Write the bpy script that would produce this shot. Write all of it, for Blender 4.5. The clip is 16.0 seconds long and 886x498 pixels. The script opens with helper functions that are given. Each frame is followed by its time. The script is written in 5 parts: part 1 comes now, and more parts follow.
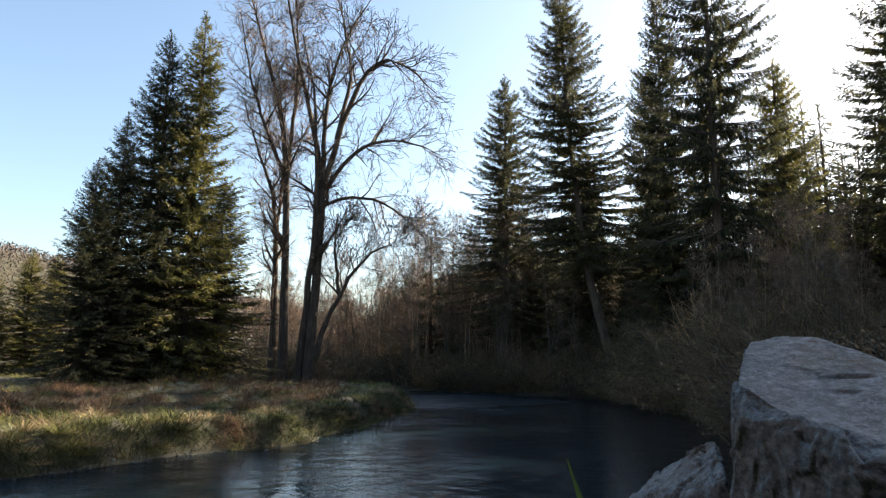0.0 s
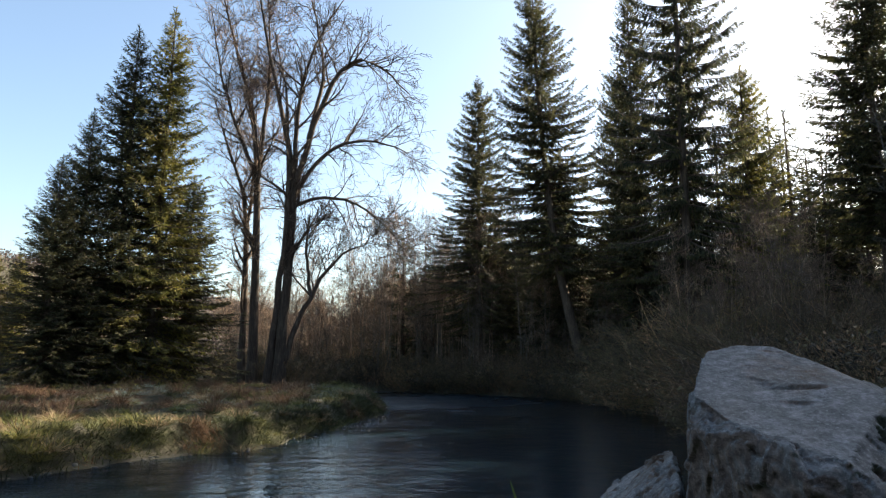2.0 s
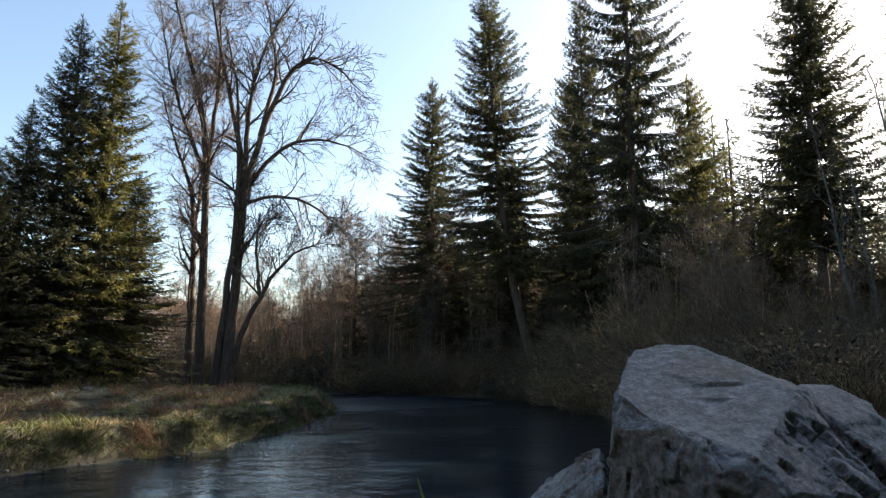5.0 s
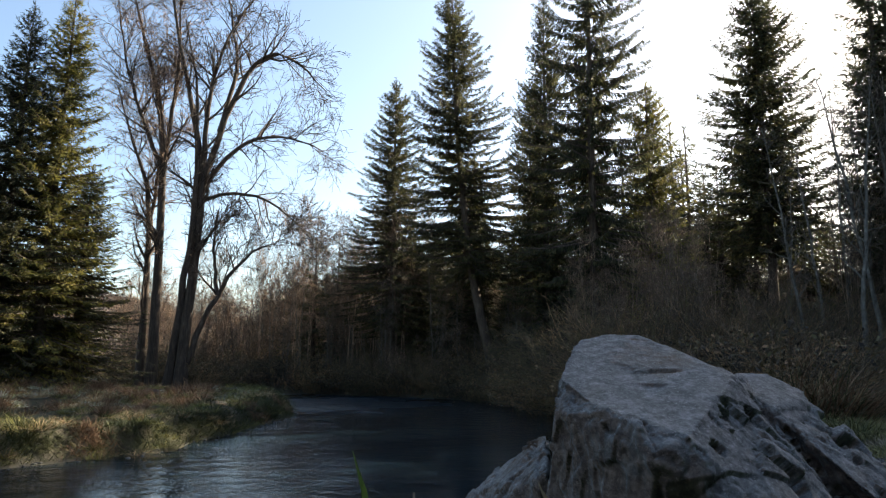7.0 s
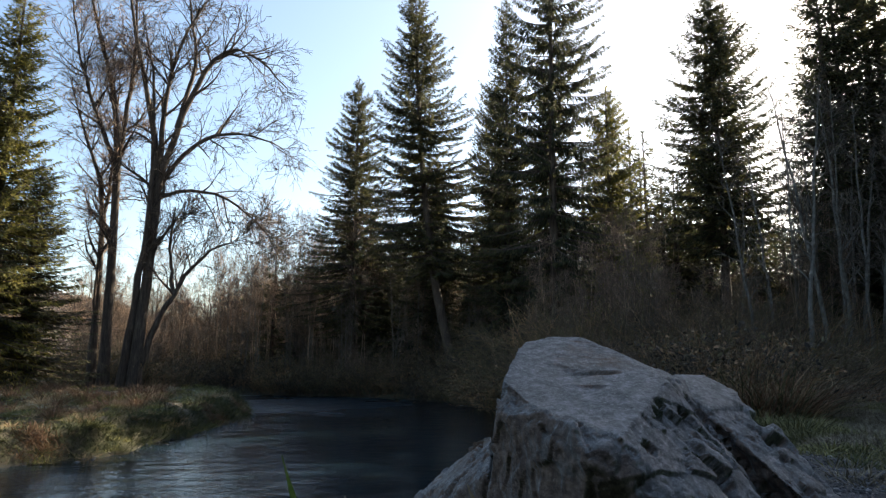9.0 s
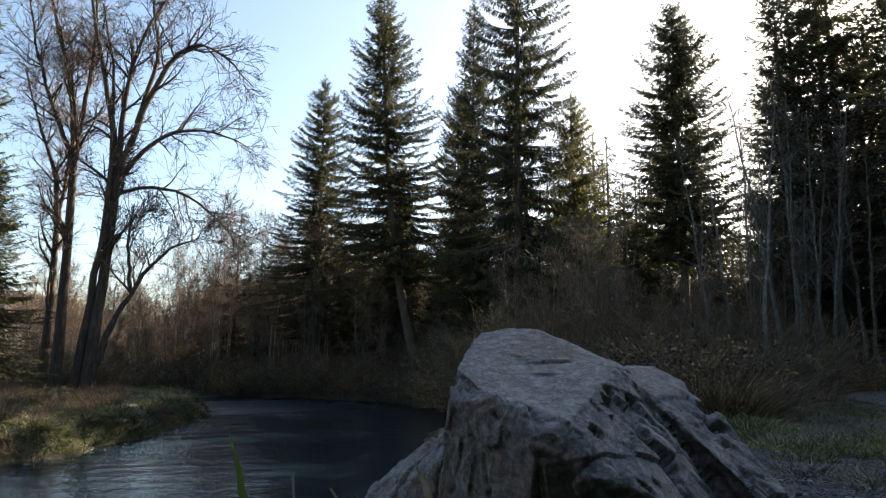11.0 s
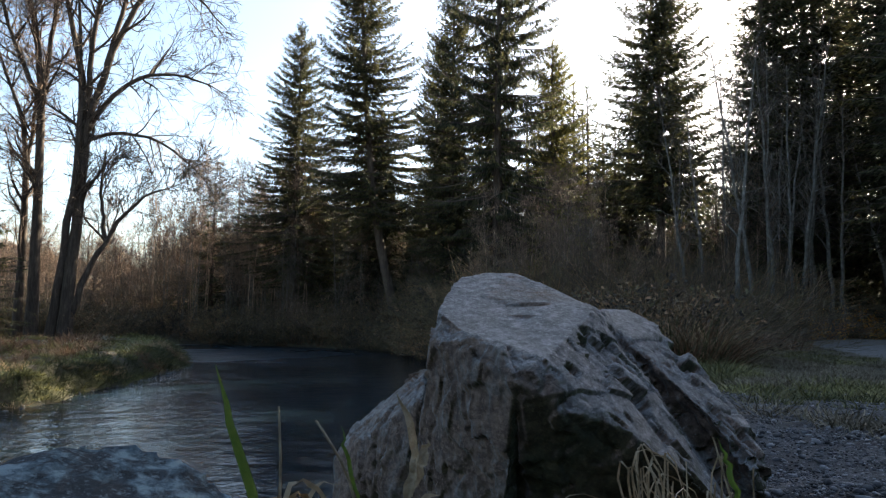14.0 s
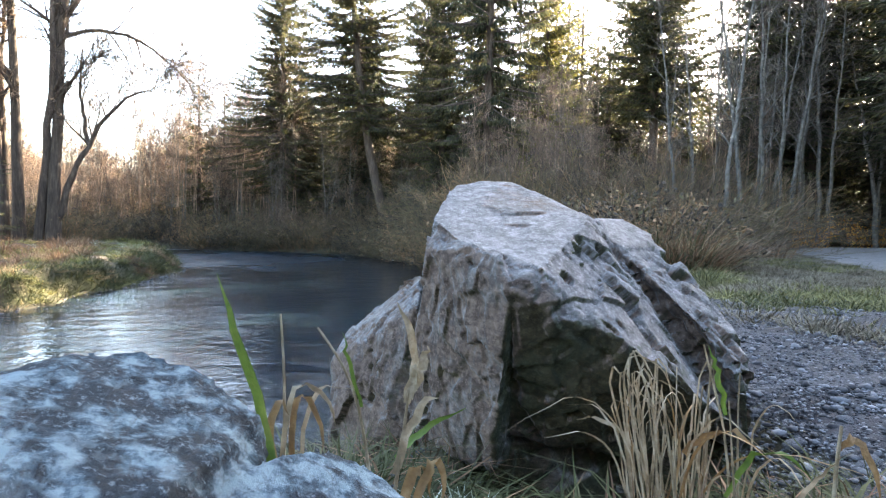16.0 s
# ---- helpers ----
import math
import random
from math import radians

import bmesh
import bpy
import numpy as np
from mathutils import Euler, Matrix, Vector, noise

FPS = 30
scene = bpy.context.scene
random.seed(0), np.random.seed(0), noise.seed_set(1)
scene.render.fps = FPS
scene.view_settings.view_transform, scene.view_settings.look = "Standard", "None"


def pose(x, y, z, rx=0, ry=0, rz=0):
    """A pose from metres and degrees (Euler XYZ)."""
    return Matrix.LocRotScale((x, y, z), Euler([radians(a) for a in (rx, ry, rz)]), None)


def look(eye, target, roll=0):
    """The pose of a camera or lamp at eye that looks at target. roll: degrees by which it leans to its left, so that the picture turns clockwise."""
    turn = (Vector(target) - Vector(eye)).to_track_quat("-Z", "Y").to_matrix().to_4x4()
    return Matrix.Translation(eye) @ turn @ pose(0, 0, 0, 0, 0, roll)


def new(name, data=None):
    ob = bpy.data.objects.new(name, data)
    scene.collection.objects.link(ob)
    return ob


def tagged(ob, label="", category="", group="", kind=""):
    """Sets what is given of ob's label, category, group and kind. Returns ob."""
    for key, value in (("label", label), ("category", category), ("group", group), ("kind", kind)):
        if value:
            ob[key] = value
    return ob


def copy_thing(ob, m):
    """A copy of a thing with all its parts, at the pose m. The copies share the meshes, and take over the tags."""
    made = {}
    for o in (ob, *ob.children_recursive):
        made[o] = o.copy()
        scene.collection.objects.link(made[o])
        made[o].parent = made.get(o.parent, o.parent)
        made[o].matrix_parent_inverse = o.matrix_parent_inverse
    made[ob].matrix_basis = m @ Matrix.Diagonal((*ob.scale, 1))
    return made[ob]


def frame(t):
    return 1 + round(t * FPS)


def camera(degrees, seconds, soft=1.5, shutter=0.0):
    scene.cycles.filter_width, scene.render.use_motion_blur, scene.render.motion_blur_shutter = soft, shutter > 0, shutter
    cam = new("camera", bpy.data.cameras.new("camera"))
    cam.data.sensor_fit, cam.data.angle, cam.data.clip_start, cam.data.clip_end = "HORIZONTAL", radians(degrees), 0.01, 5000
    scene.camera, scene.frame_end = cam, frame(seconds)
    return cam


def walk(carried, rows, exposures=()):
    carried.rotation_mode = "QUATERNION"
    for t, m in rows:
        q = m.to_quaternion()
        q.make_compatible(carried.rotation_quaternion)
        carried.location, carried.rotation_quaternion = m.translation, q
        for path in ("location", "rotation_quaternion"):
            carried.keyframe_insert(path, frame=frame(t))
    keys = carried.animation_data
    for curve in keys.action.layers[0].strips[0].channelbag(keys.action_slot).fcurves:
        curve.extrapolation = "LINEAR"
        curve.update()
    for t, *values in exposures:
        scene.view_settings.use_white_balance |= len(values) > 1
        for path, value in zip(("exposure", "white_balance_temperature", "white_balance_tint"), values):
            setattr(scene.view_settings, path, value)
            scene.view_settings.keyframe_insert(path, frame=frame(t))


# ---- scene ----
cam = camera(67.9, 16.0, 1.25)
PATH = [
    (0, (1.069, -0.276, 2.043), (1.017, 1.697, 2.369), 0.6),
    (0.5, (1.074, -0.274, 2.045), (1.042, 1.699, 2.372), 0.5),
    (1, (1.081, -0.268, 2.05), (1.069, 1.705, 2.378), 0.5),
    (1.5, (1.094, -0.26, 2.054), (1.102, 1.713, 2.383), 0.5),
    (2, (1.1, -0.255, 2.061), (1.13, 1.717, 2.39), 0.5),
    (2.5, (1.111, -0.25, 2.068), (1.162, 1.722, 2.397), 0.5),
    (3, (1.119, -0.251, 2.068), (1.191, 1.72, 2.399), 0.5),
    (5.5, (1.148, -0.251, 2.047), (1.348, 1.711, 2.382), 0.5),
    (6, (1.153, -0.253, 2.037), (1.384, 1.705, 2.374), 0.6),
    (6.5, (1.161, -0.261, 2.037), (1.422, 1.693, 2.374), 0.5),
    (7, (1.166, -0.257, 2.031), (1.452, 1.693, 2.369), 0.7),
    (7.5, (1.172, -0.263, 2.028), (1.484, 1.683, 2.368), 0.7),
    (8, (1.182, -0.264, 2.031), (1.52, 1.678, 2.37), 0.7),
    (8.5, (1.189, -0.268, 2.031), (1.563, 1.667, 2.371), 0.6),
    (9, (1.195, -0.271, 2.035), (1.594, 1.659, 2.375), 0.6),
    (9.5, (1.206, -0.273, 2.032), (1.63, 1.651, 2.374), 0.7),
    (12, (1.209, -0.288, 2.001), (1.744, 1.608, 2.346), 0.8),
    (12.5, (1.204, -0.287, 2.0), (1.746, 1.608, 2.337), 0.8),
    (13, (1.208, -0.289, 1.998), (1.757, 1.608, 2.315), 0.9),
    (13.5, (1.204, -0.284, 1.999), (1.763, 1.617, 2.266), 0.9),
    (14, (1.203, -0.29, 1.998), (1.774, 1.617, 2.196), 0.9),
    (14.5, (1.2, -0.292, 1.999), (1.781, 1.617, 2.125), 1.0),
    (15, (1.2, -0.28, 2.001), (1.794, 1.63, 2.053), 1.0),
    (15.5, (1.196, -0.282, 2.001), (1.796, 1.626, 1.981), 1.1),
    (16, (1.193, -0.283, 2.002), (1.801, 1.62, 1.917), 1.2),
]
walk(cam, [(t, look(eye, target, roll)) for t, eye, target, roll in PATH], [(0.0, 2.3, 6500, 7), (12.5, 2.25, 6450, 7), (14.0, 2.6, 6500, 8), (15.0, 3.8, 6700, 10), (16.0, 4.72, 6900, 11)])

# ---- world, sun, exposure ----
SUN_AZ, SUN_EL = radians(57.5), radians(27.5)
world = bpy.data.worlds.new("sky")
scene.world = world
world.use_nodes = True
wn = world.node_tree.nodes
sky = wn.new("ShaderNodeTexSky")
sky.sky_type, sky.sun_disc = "NISHITA", False
sky.sun_elevation, sky.sun_rotation = SUN_EL, SUN_AZ
sky.air_density, sky.dust_density, sky.ozone_density = 1.0, 1.7, 0.6
wn["Background"].inputs["Strength"].default_value = 0.064
world.node_tree.links.new(sky.outputs["Color"], wn["Background"].inputs["Color"])

sun = new("sun", bpy.data.lights.new("sun", "SUN"))
sun.data.energy, sun.data.angle, sun.data.color = 5.0, radians(0.5), (1.0, 0.86, 0.66)
sun.matrix_world = look((0, 0, 0), (-math.sin(SUN_AZ) * math.cos(SUN_EL), -math.cos(SUN_AZ) * math.cos(SUN_EL), -math.sin(SUN_EL)))
sun.location = (60, 45, 40)
tagged(sun, "low warm winter sun over the trees", "sun", kind="structure")


# ---- materials ----
def node_mat(name):
    m = bpy.data.materials.new(name)
    m.use_nodes = True
    return m, m.node_tree.nodes, m.node_tree.links, m.node_tree.nodes["Principled BSDF"]


def ramp_node(nodes, stops):
    r = nodes.new("ShaderNodeValToRGB")
    el = r.color_ramp.elements
    while len(el) < len(stops):
        el.new(0.5)
    for e, (p, c) in zip(el, stops):
        e.position, e.color = p, (*c, 1)
    return r


def mat(name, stops, scale=3.0, rough=0.85, bump=0.3, bscale=40.0, stretch=(1, 1, 1), island=0.0, obj_random=0.0,
        translucent=0.0, dist=0.02, detail=8.0, spec=0.3, stain=None):
    """A surface whose colour runs over a ramp by noise, by piece and by object, with fine relief."""
    m, nodes, links, bsdf = node_mat(name)
    tc, mp = nodes.new("ShaderNodeTexCoord"), nodes.new("ShaderNodeMapping")
    mp.inputs["Scale"].default_value = stretch
    links.new(tc.outputs["Object"], mp.inputs["Vector"])
    n1 = nodes.new("ShaderNodeTexNoise")
    n1.inputs["Scale"].default_value, n1.inputs["Detail"].default_value = scale, detail
    n1.inputs["Roughness"].default_value = 0.65
    links.new(mp.outputs["Vector"], n1.inputs["Vector"])
    value = n1.outputs["Fac"]
    for amount, source in ((island, "island"), (obj_random, "object")):
        if amount:
            if source == "island":
                rnd = nodes.new("ShaderNodeNewGeometry").outputs["Random Per Island"]
            else:
                rnd = nodes.new("ShaderNodeObjectInfo").outputs["Random"]
            mul = nodes.new("ShaderNodeMath")
            mul.operation = "MULTIPLY_ADD"
            mul.inputs[1].default_value, mul.inputs[2].default_value = amount, -amount / 2
            links.new(rnd, mul.inputs[0])
            add = nodes.new("ShaderNodeMath")
            add.operation = "ADD"
            links.new(value, add.inputs[0])
            links.new(mul.outputs[0], add.inputs[1])
            value = add.outputs[0]
    r = ramp_node(nodes, stops)
    links.new(value, r.inputs["Fac"])
    colour = r.outputs["Color"]
    if stain:
        colour_2, s_scale, lo, hi = stain
        n3 = nodes.new("ShaderNodeTexNoise")
        n3.inputs["Scale"].default_value, n3.inputs["Detail"].default_value = s_scale, 5.0
        links.new(tc.outputs["Object"], n3.inputs["Vector"])
        r3 = ramp_node(nodes, [(lo, (0, 0, 0)), (hi, (1, 1, 1))])
        links.new(n3.outputs["Fac"], r3.inputs["Fac"])
        mix = nodes.new("ShaderNodeMixRGB")
        mix.inputs["Color2"].default_value = (*colour_2, 1)
        links.new(r3.outputs["Color"], mix.inputs["Fac"])
        links.new(colour, mix.inputs["Color1"])
        colour = mix.outputs["Color"]
    links.new(colour, bsdf.inputs["Base Color"])
    bsdf.inputs["Roughness"].default_value = rough
    bsdf.inputs["Specular IOR Level"].default_value = spec
    if bump:
        n2 = nodes.new("ShaderNodeTexNoise")
        n2.inputs["Scale"].default_value, n2.inputs["Detail"].default_value = bscale, 6.0
        links.new(mp.outputs["Vector"], n2.inputs["Vector"])
        b = nodes.new("ShaderNodeBump")
        b.inputs["Strength"].default_value, b.inputs["Distance"].default_value = bump, dist
        links.new(n2.outputs["Fac"], b.inputs["Height"])
        links.new(b.outputs["Normal"], bsdf.inputs["Normal"])
    if translucent:
        tr, mx = nodes.new("ShaderNodeBsdfTranslucent"), nodes.new("ShaderNodeMixShader")
        links.new(colour, tr.inputs["Color"])
        mx.inputs["Fac"].default_value = translucent
        links.new(bsdf.outputs[0], mx.inputs[1])
        links.new(tr.outputs[0], mx.inputs[2])
        links.new(mx.outputs[0], nodes["Material Output"].inputs["Surface"])
    return m


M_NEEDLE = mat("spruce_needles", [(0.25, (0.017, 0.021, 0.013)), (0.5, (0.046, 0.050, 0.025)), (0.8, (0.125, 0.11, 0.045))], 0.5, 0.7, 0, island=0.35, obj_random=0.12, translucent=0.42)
# needle copy whose yellow puts sunlight into the colour of the brighter spruces
M_NEEDLE_SUNLIT = mat("sunlit_yellow_needles", [(0.2, (0.036, 0.046, 0.016)), (0.5, (0.118, 0.112, 0.030)), (0.8, (0.26, 0.215, 0.058))], 0.5, 0.7, 0, island=0.35, translucent=0.42)
M_BARK = mat("grey_brown_bark", [(0.3, (0.028, 0.021, 0.017)), (0.55, (0.075, 0.055, 0.042)), (0.8, (0.16, 0.125, 0.098))], 2.5, 0.9, 0.8, 12, (3, 3, 0.6), dist=0.04)
M_BARK_PALE = mat("pale_grey_bark", [(0.3, (0.04, 0.037, 0.033)), (0.55, (0.11, 0.102, 0.09)), (0.8, (0.24, 0.228, 0.205))], 3.5, 0.85, 0.6, 14, (2, 2, 1.5), dist=0.02)
M_TWIG = mat("reddish_brown_twigs", [(0.3, (0.055, 0.036, 0.026)), (0.6, (0.165, 0.113, 0.079)), (0.8, (0.33, 0.24, 0.17))], 1.5, 0.85, 0, island=0.4)
M_TWIG_GREY = mat("grey_twigs", [(0.3, (0.045, 0.036, 0.030)), (0.6, (0.115, 0.094, 0.075)), (0.8, (0.24, 0.20, 0.16))], 1.5, 0.85, 0, island=0.4)
# paler twig copy with sunlight put into its colour
M_TWIG_SUN = mat("sunlit_twigs", [(0.3, (0.075, 0.048, 0.035)), (0.6, (0.20, 0.135, 0.092)), (0.8, (0.36, 0.26, 0.18))], 1.5, 0.85, 0, island=0.4)
# darker twig copy with the backlit look put into its colour
M_TWIG_DARK = mat("backlit_dark_twigs", [(0.3, (0.022, 0.016, 0.013)), (0.6, (0.055, 0.040, 0.031)), (0.8, (0.13, 0.095, 0.07))], 1.5, 0.85, 0, island=0.4)
M_BRUSH = mat("mixed_brown_brush", [(0.2, (0.024, 0.020, 0.016)), (0.42, (0.075, 0.056, 0.040)), (0.6, (0.12, 0.105, 0.05)), (0.82, (0.26, 0.15, 0.08))], 1.2, 0.85, 0, island=0.3, obj_random=0.5)
M_GRASS = mat("meadow_grass", [(0.2, (0.035, 0.040, 0.011)), (0.45, (0.10, 0.10, 0.028)), (0.75, (0.31, 0.28, 0.08))], 1.5, 0.75, 0, island=0.3, translucent=0.12)
M_STRAW = mat("dry_straw", [(0.2, (0.13, 0.085, 0.045)), (0.5, (0.30, 0.215, 0.12)), (0.8, (0.48, 0.37, 0.22))], 1.5, 0.75, 0, island=0.35, translucent=0.2)
M_RUST = mat("rusty_dead_stalks", [(0.2, (0.06, 0.032, 0.02)), (0.5, (0.14, 0.08, 0.045)), (0.8, (0.30, 0.18, 0.10))], 1.5, 0.8, 0, island=0.35, translucent=0.15)
M_FROST = mat("frosted_grass", [(0.2, (0.08, 0.10, 0.055)), (0.45, (0.22, 0.235, 0.15)), (0.75, (0.50, 0.52, 0.44))], 1.5, 0.75, 0, island=0.35, translucent=0.15)
# dark grass: puts bank and overhang shade into colour; also the mound's olive blades
M_GRASS_DARK = mat("dark_shaded_grass", [(0.2, (0.013, 0.018, 0.007)), (0.45, (0.038, 0.045, 0.015)), (0.78, (0.09, 0.092, 0.032))], 1.5, 0.75, 0, island=0.35, translucent=0.08)
M_TURF = mat("short_turf", [(0.2, (0.030, 0.036, 0.011)), (0.45, (0.058, 0.064, 0.020)), (0.78, (0.185, 0.176, 0.068))], 2.5, 0.8, 0, island=0.5, translucent=0.12)
M_TURF_DRY = mat("withered_turf", [(0.2, (0.04, 0.033, 0.021)), (0.45, (0.08, 0.069, 0.046)), (0.78, (0.22, 0.20, 0.145))], 2.5, 0.8, 0, island=0.5, translucent=0.12)
M_REED = mat("green_reed_leaf", [(0.25, (0.045, 0.085, 0.016)), (0.5, (0.10, 0.16, 0.028)), (0.75, (0.21, 0.24, 0.065))], 26.0, 0.5, 0.2, 60, translucent=0.3)
M_DRYREED = mat("bleached_reed_leaf", [(0.25, (0.085, 0.060, 0.034)), (0.5, (0.27, 0.205, 0.125)), (0.75, (0.50, 0.42, 0.30))], 34.0, 0.65, 0.3, 80, island=0.3, translucent=0.2)
M_BROWNLEAF = mat("brown_withered_leaf", [(0.2, (0.07, 0.04, 0.02)), (0.5, (0.22, 0.13, 0.055)), (0.8, (0.42, 0.30, 0.15))], 30.0, 0.65, 0.3, 80, translucent=0.2)
M_ORANGE = mat("orange_autumn_leaves", [(0.2, (0.30, 0.10, 0.02)), (0.5, (0.55, 0.24, 0.04)), (0.8, (0.75, 0.45, 0.10))], 2.0, 0.7, 0, island=0.6, translucent=0.4)
M_GROUND = mat("bank_soil_and_turf", [(0.3, (0.022, 0.019, 0.012)), (0.5, (0.045, 0.039, 0.022)), (0.7, (0.075, 0.078, 0.032))], 2.5, 0.95, 0.7, 18, dist=0.05, stain=((0.07, 0.062, 0.05), 0.45, 0.48, 0.62))
M_GRAVEL = mat("grey_gravel", [(0.3, (0.030, 0.031, 0.034)), (0.5, (0.070, 0.073, 0.078)), (0.78, (0.22, 0.228, 0.24))], 40.0, 0.9, 0.6, 120, island=0.5, dist=0.004)
M_GRIT = mat("gravelly_dirt", [(0.3, (0.018, 0.0185, 0.020)), (0.5, (0.043, 0.045, 0.048)), (0.75, (0.12, 0.125, 0.135))], 70.0, 0.95, 1.0, 240, dist=0.004, stain=((0.024, 0.024, 0.027), 3.0, 0.46, 0.6))
M_WETSTONE = mat("wet_dark_stone", [(0.3, (0.025, 0.025, 0.025)), (0.5, (0.06, 0.06, 0.058)), (0.75, (0.12, 0.118, 0.11))], 6.0, 0.45, 0.4, 40, island=0.5, dist=0.01)
M_ROAD = mat("gravel_road", [(0.3, (0.06, 0.058, 0.056)), (0.5, (0.108, 0.105, 0.102)), (0.75, (0.18, 0.175, 0.17))], 8.0, 0.9, 0.5, 60, dist=0.01)
M_FARSPRUCE = mat("far_dark_woods", [(0.3, (0.035, 0.04, 0.026)), (0.5, (0.08, 0.075, 0.05)), (0.75, (0.15, 0.125, 0.085))], 0.05, 0.95, 0, island=0.5)
M_WOODS = mat("leafless_hill_woods", [(0.3, (0.058, 0.041, 0.034)), (0.5, (0.08, 0.059, 0.05)), (0.75, (0.105, 0.08, 0.069))], 0.03, 0.95, 0, island=0.5)


# ---- mesh tools ----
def make_mesh(name, pieces, smooth=False):
    """One mesh from (vertices, faces) arrays, faces of three or four corners."""
    vs, loops, sizes, base = [], [], [], 0
    for v, *sets in pieces:
        v = np.asarray(v, dtype=np.float32).reshape(-1, 3)
        vs.append(v)
        for f in sets:
            f = np.asarray(f, dtype=np.int64)
            loops.append((f + base).ravel())
            sizes.append(np.full(len(f), f.shape[1]))
        base += len(v)
    v, l, s = np.concatenate(vs), np.concatenate(loops).astype(np.int32), np.concatenate(sizes).astype(np.int32)
    me = bpy.data.meshes.new(name)
    me.vertices.add(len(v))
    me.vertices.foreach_set("co", v.ravel())
    me.loops.add(len(l))
    me.loops.foreach_set("vertex_index", l)
    me.polygons.add(len(s))
    me.polygons.foreach_set("loop_start", (np.cumsum(s) - s).astype(np.int32))
    me.polygons.foreach_set("loop_total", s)
    if smooth:
        me.polygons.foreach_set("use_smooth", np.ones(len(s), dtype=bool))
    me.update(calc_edges=True)
    return me


def solid(name, pieces, material, parent=None, label="", smooth=False):
    ob = new(name, make_mesh(name, pieces, smooth))
    ob.data.materials.append(material)
    if parent:
        ob.parent = parent
    if label:
        ob["label"] = label
    return ob


def unit(a):
    return a / np.maximum(np.linalg.norm(a, axis=-1, keepdims=True), 1e-9)


def tubes(P, R, n=3):
    """Tubes along M paths of K points, with a radius at each point."""
    P, R = np.asarray(P, float), np.asarray(R, float)
    M, K = R.shape
    t = unit(np.gradient(P, axis=1))
    ref = np.where(np.abs(t[:, :1, 2:]) > 0.8, np.array([1.0, 0, 0]), np.array([0, 0, 1.0]))
    u = unit(np.cross(t, np.broadcast_to(ref, t.shape)))
    w = np.cross(t, u)
    a = np.arange(n) * 2 * np.pi / n
    V = P[:, :, None] + R[:, :, None, None] * (np.cos(a)[:, None] * u[:, :, None] + np.sin(a)[:, None] * w[:, :, None])
    i = np.arange(M * K * n).reshape(M, K, n)
    j = np.roll(i, -1, axis=2)
    F = np.stack([i[:, :-1], j[:, :-1], j[:, 1:], i[:, 1:]], -1).reshape(-1, 4)
    return V.reshape(-1, 3), F


def sprays(B, D, L, W, N):
    """Slender lozenge sprays: base, direction, length, width, and a vector that sets the flat side."""
    s = unit(np.cross(D, N)) * W[:, None]
    mid = B + D * (L * 0.45)[:, None]
    V = np.stack([B, mid - s, B + D * L[:, None], mid + s], 1)
    return V.reshape(-1, 3), np.arange(len(B) * 4).reshape(-1, 4)


def blades(B, D, L, W, bend, rng):
    """Grass blades of two segments that bend over sideways."""
    n = len(B)
    az = rng.uniform(0, 2 * np.pi, n)
    side = np.stack([np.cos(az), np.sin(az), np.zeros(n)], 1) * W[:, None]
    lean = np.stack([np.cos(az + 1.57), np.sin(az + 1.57), -0.35 * np.ones(n)], 1) * (bend * L)[:, None]
    mid = B + D * (L * 0.55)[:, None] + lean * 0.3
    tip = B + D * L[:, None] + lean
    V = np.stack([B - side, B + side, mid + side * 0.8, mid - side * 0.8, tip], 1).reshape(-1, 3)
    i = np.arange(n)[:, None] * 5
    return V, i + np.array([[0, 1, 2, 3]]), i + np.array([[3, 2, 4]])


def lattice(p, seed):
    h = (p[..., 0] * 374761393 + p[..., 1] * 668265263 + p[..., 2] * 2147483647 + seed * 144269) & 0x7FFFFFFF
    h = ((h ^ (h >> 13)) * 1274126177) & 0x7FFFFFFF
    return ((h ^ (h >> 16)) & 0xFFFF) / 65535.0


def vnoise(p, scale, seed=0, octaves=4, gain=0.5):
    """Smooth value noise between -1 and 1."""
    p = np.asarray(p, float) * scale
    out, amp, total = 0.0, 1.0, 0.0
    for o in range(octaves):
        q = p * 2.0 ** o + 17.3 * o
        i = np.floor(q).astype(np.int64)
        f = q - i
        f = f * f * (3 - 2 * f)
        acc = 0.0
        for dx in (0, 1):
            for dy in (0, 1):
                for dz in (0, 1):
                    wgt = (f[..., 0] if dx else 1 - f[..., 0]) * (f[..., 1] if dy else 1 - f[..., 1]) * (f[..., 2] if dz else 1 - f[..., 2])
                    acc = acc + wgt * lattice(i + np.array([dx, dy, dz]), seed + o)
        out, total, amp = out + amp * (acc * 2 - 1), total + amp, amp * gain
    return out / total


def smooth(a, b, x):
    k = np.clip((x - a) / (b - a), 0, 1)
    return k * k * (3 - 2 * k)


# ---- the lie of the land: two shores, banks, meadow, road ----
LEFT_SHORE = np.array([(-60, 2), (-14, 5.5), (-6.4, 10.7), (-5.8, 11.8), (-4.9, 13.6), (-3.8, 14.5), (-2.5, 15.6), (-2.6, 17), (-2.1, 18), (-1.6, 19.6),
                       (-1.1, 23.2), (-0.7, 26), (-1.3, 31), (-2.9, 37.8), (-5, 41.5), (-7.6, 47), (-18, 56), (-80, 90)], float)
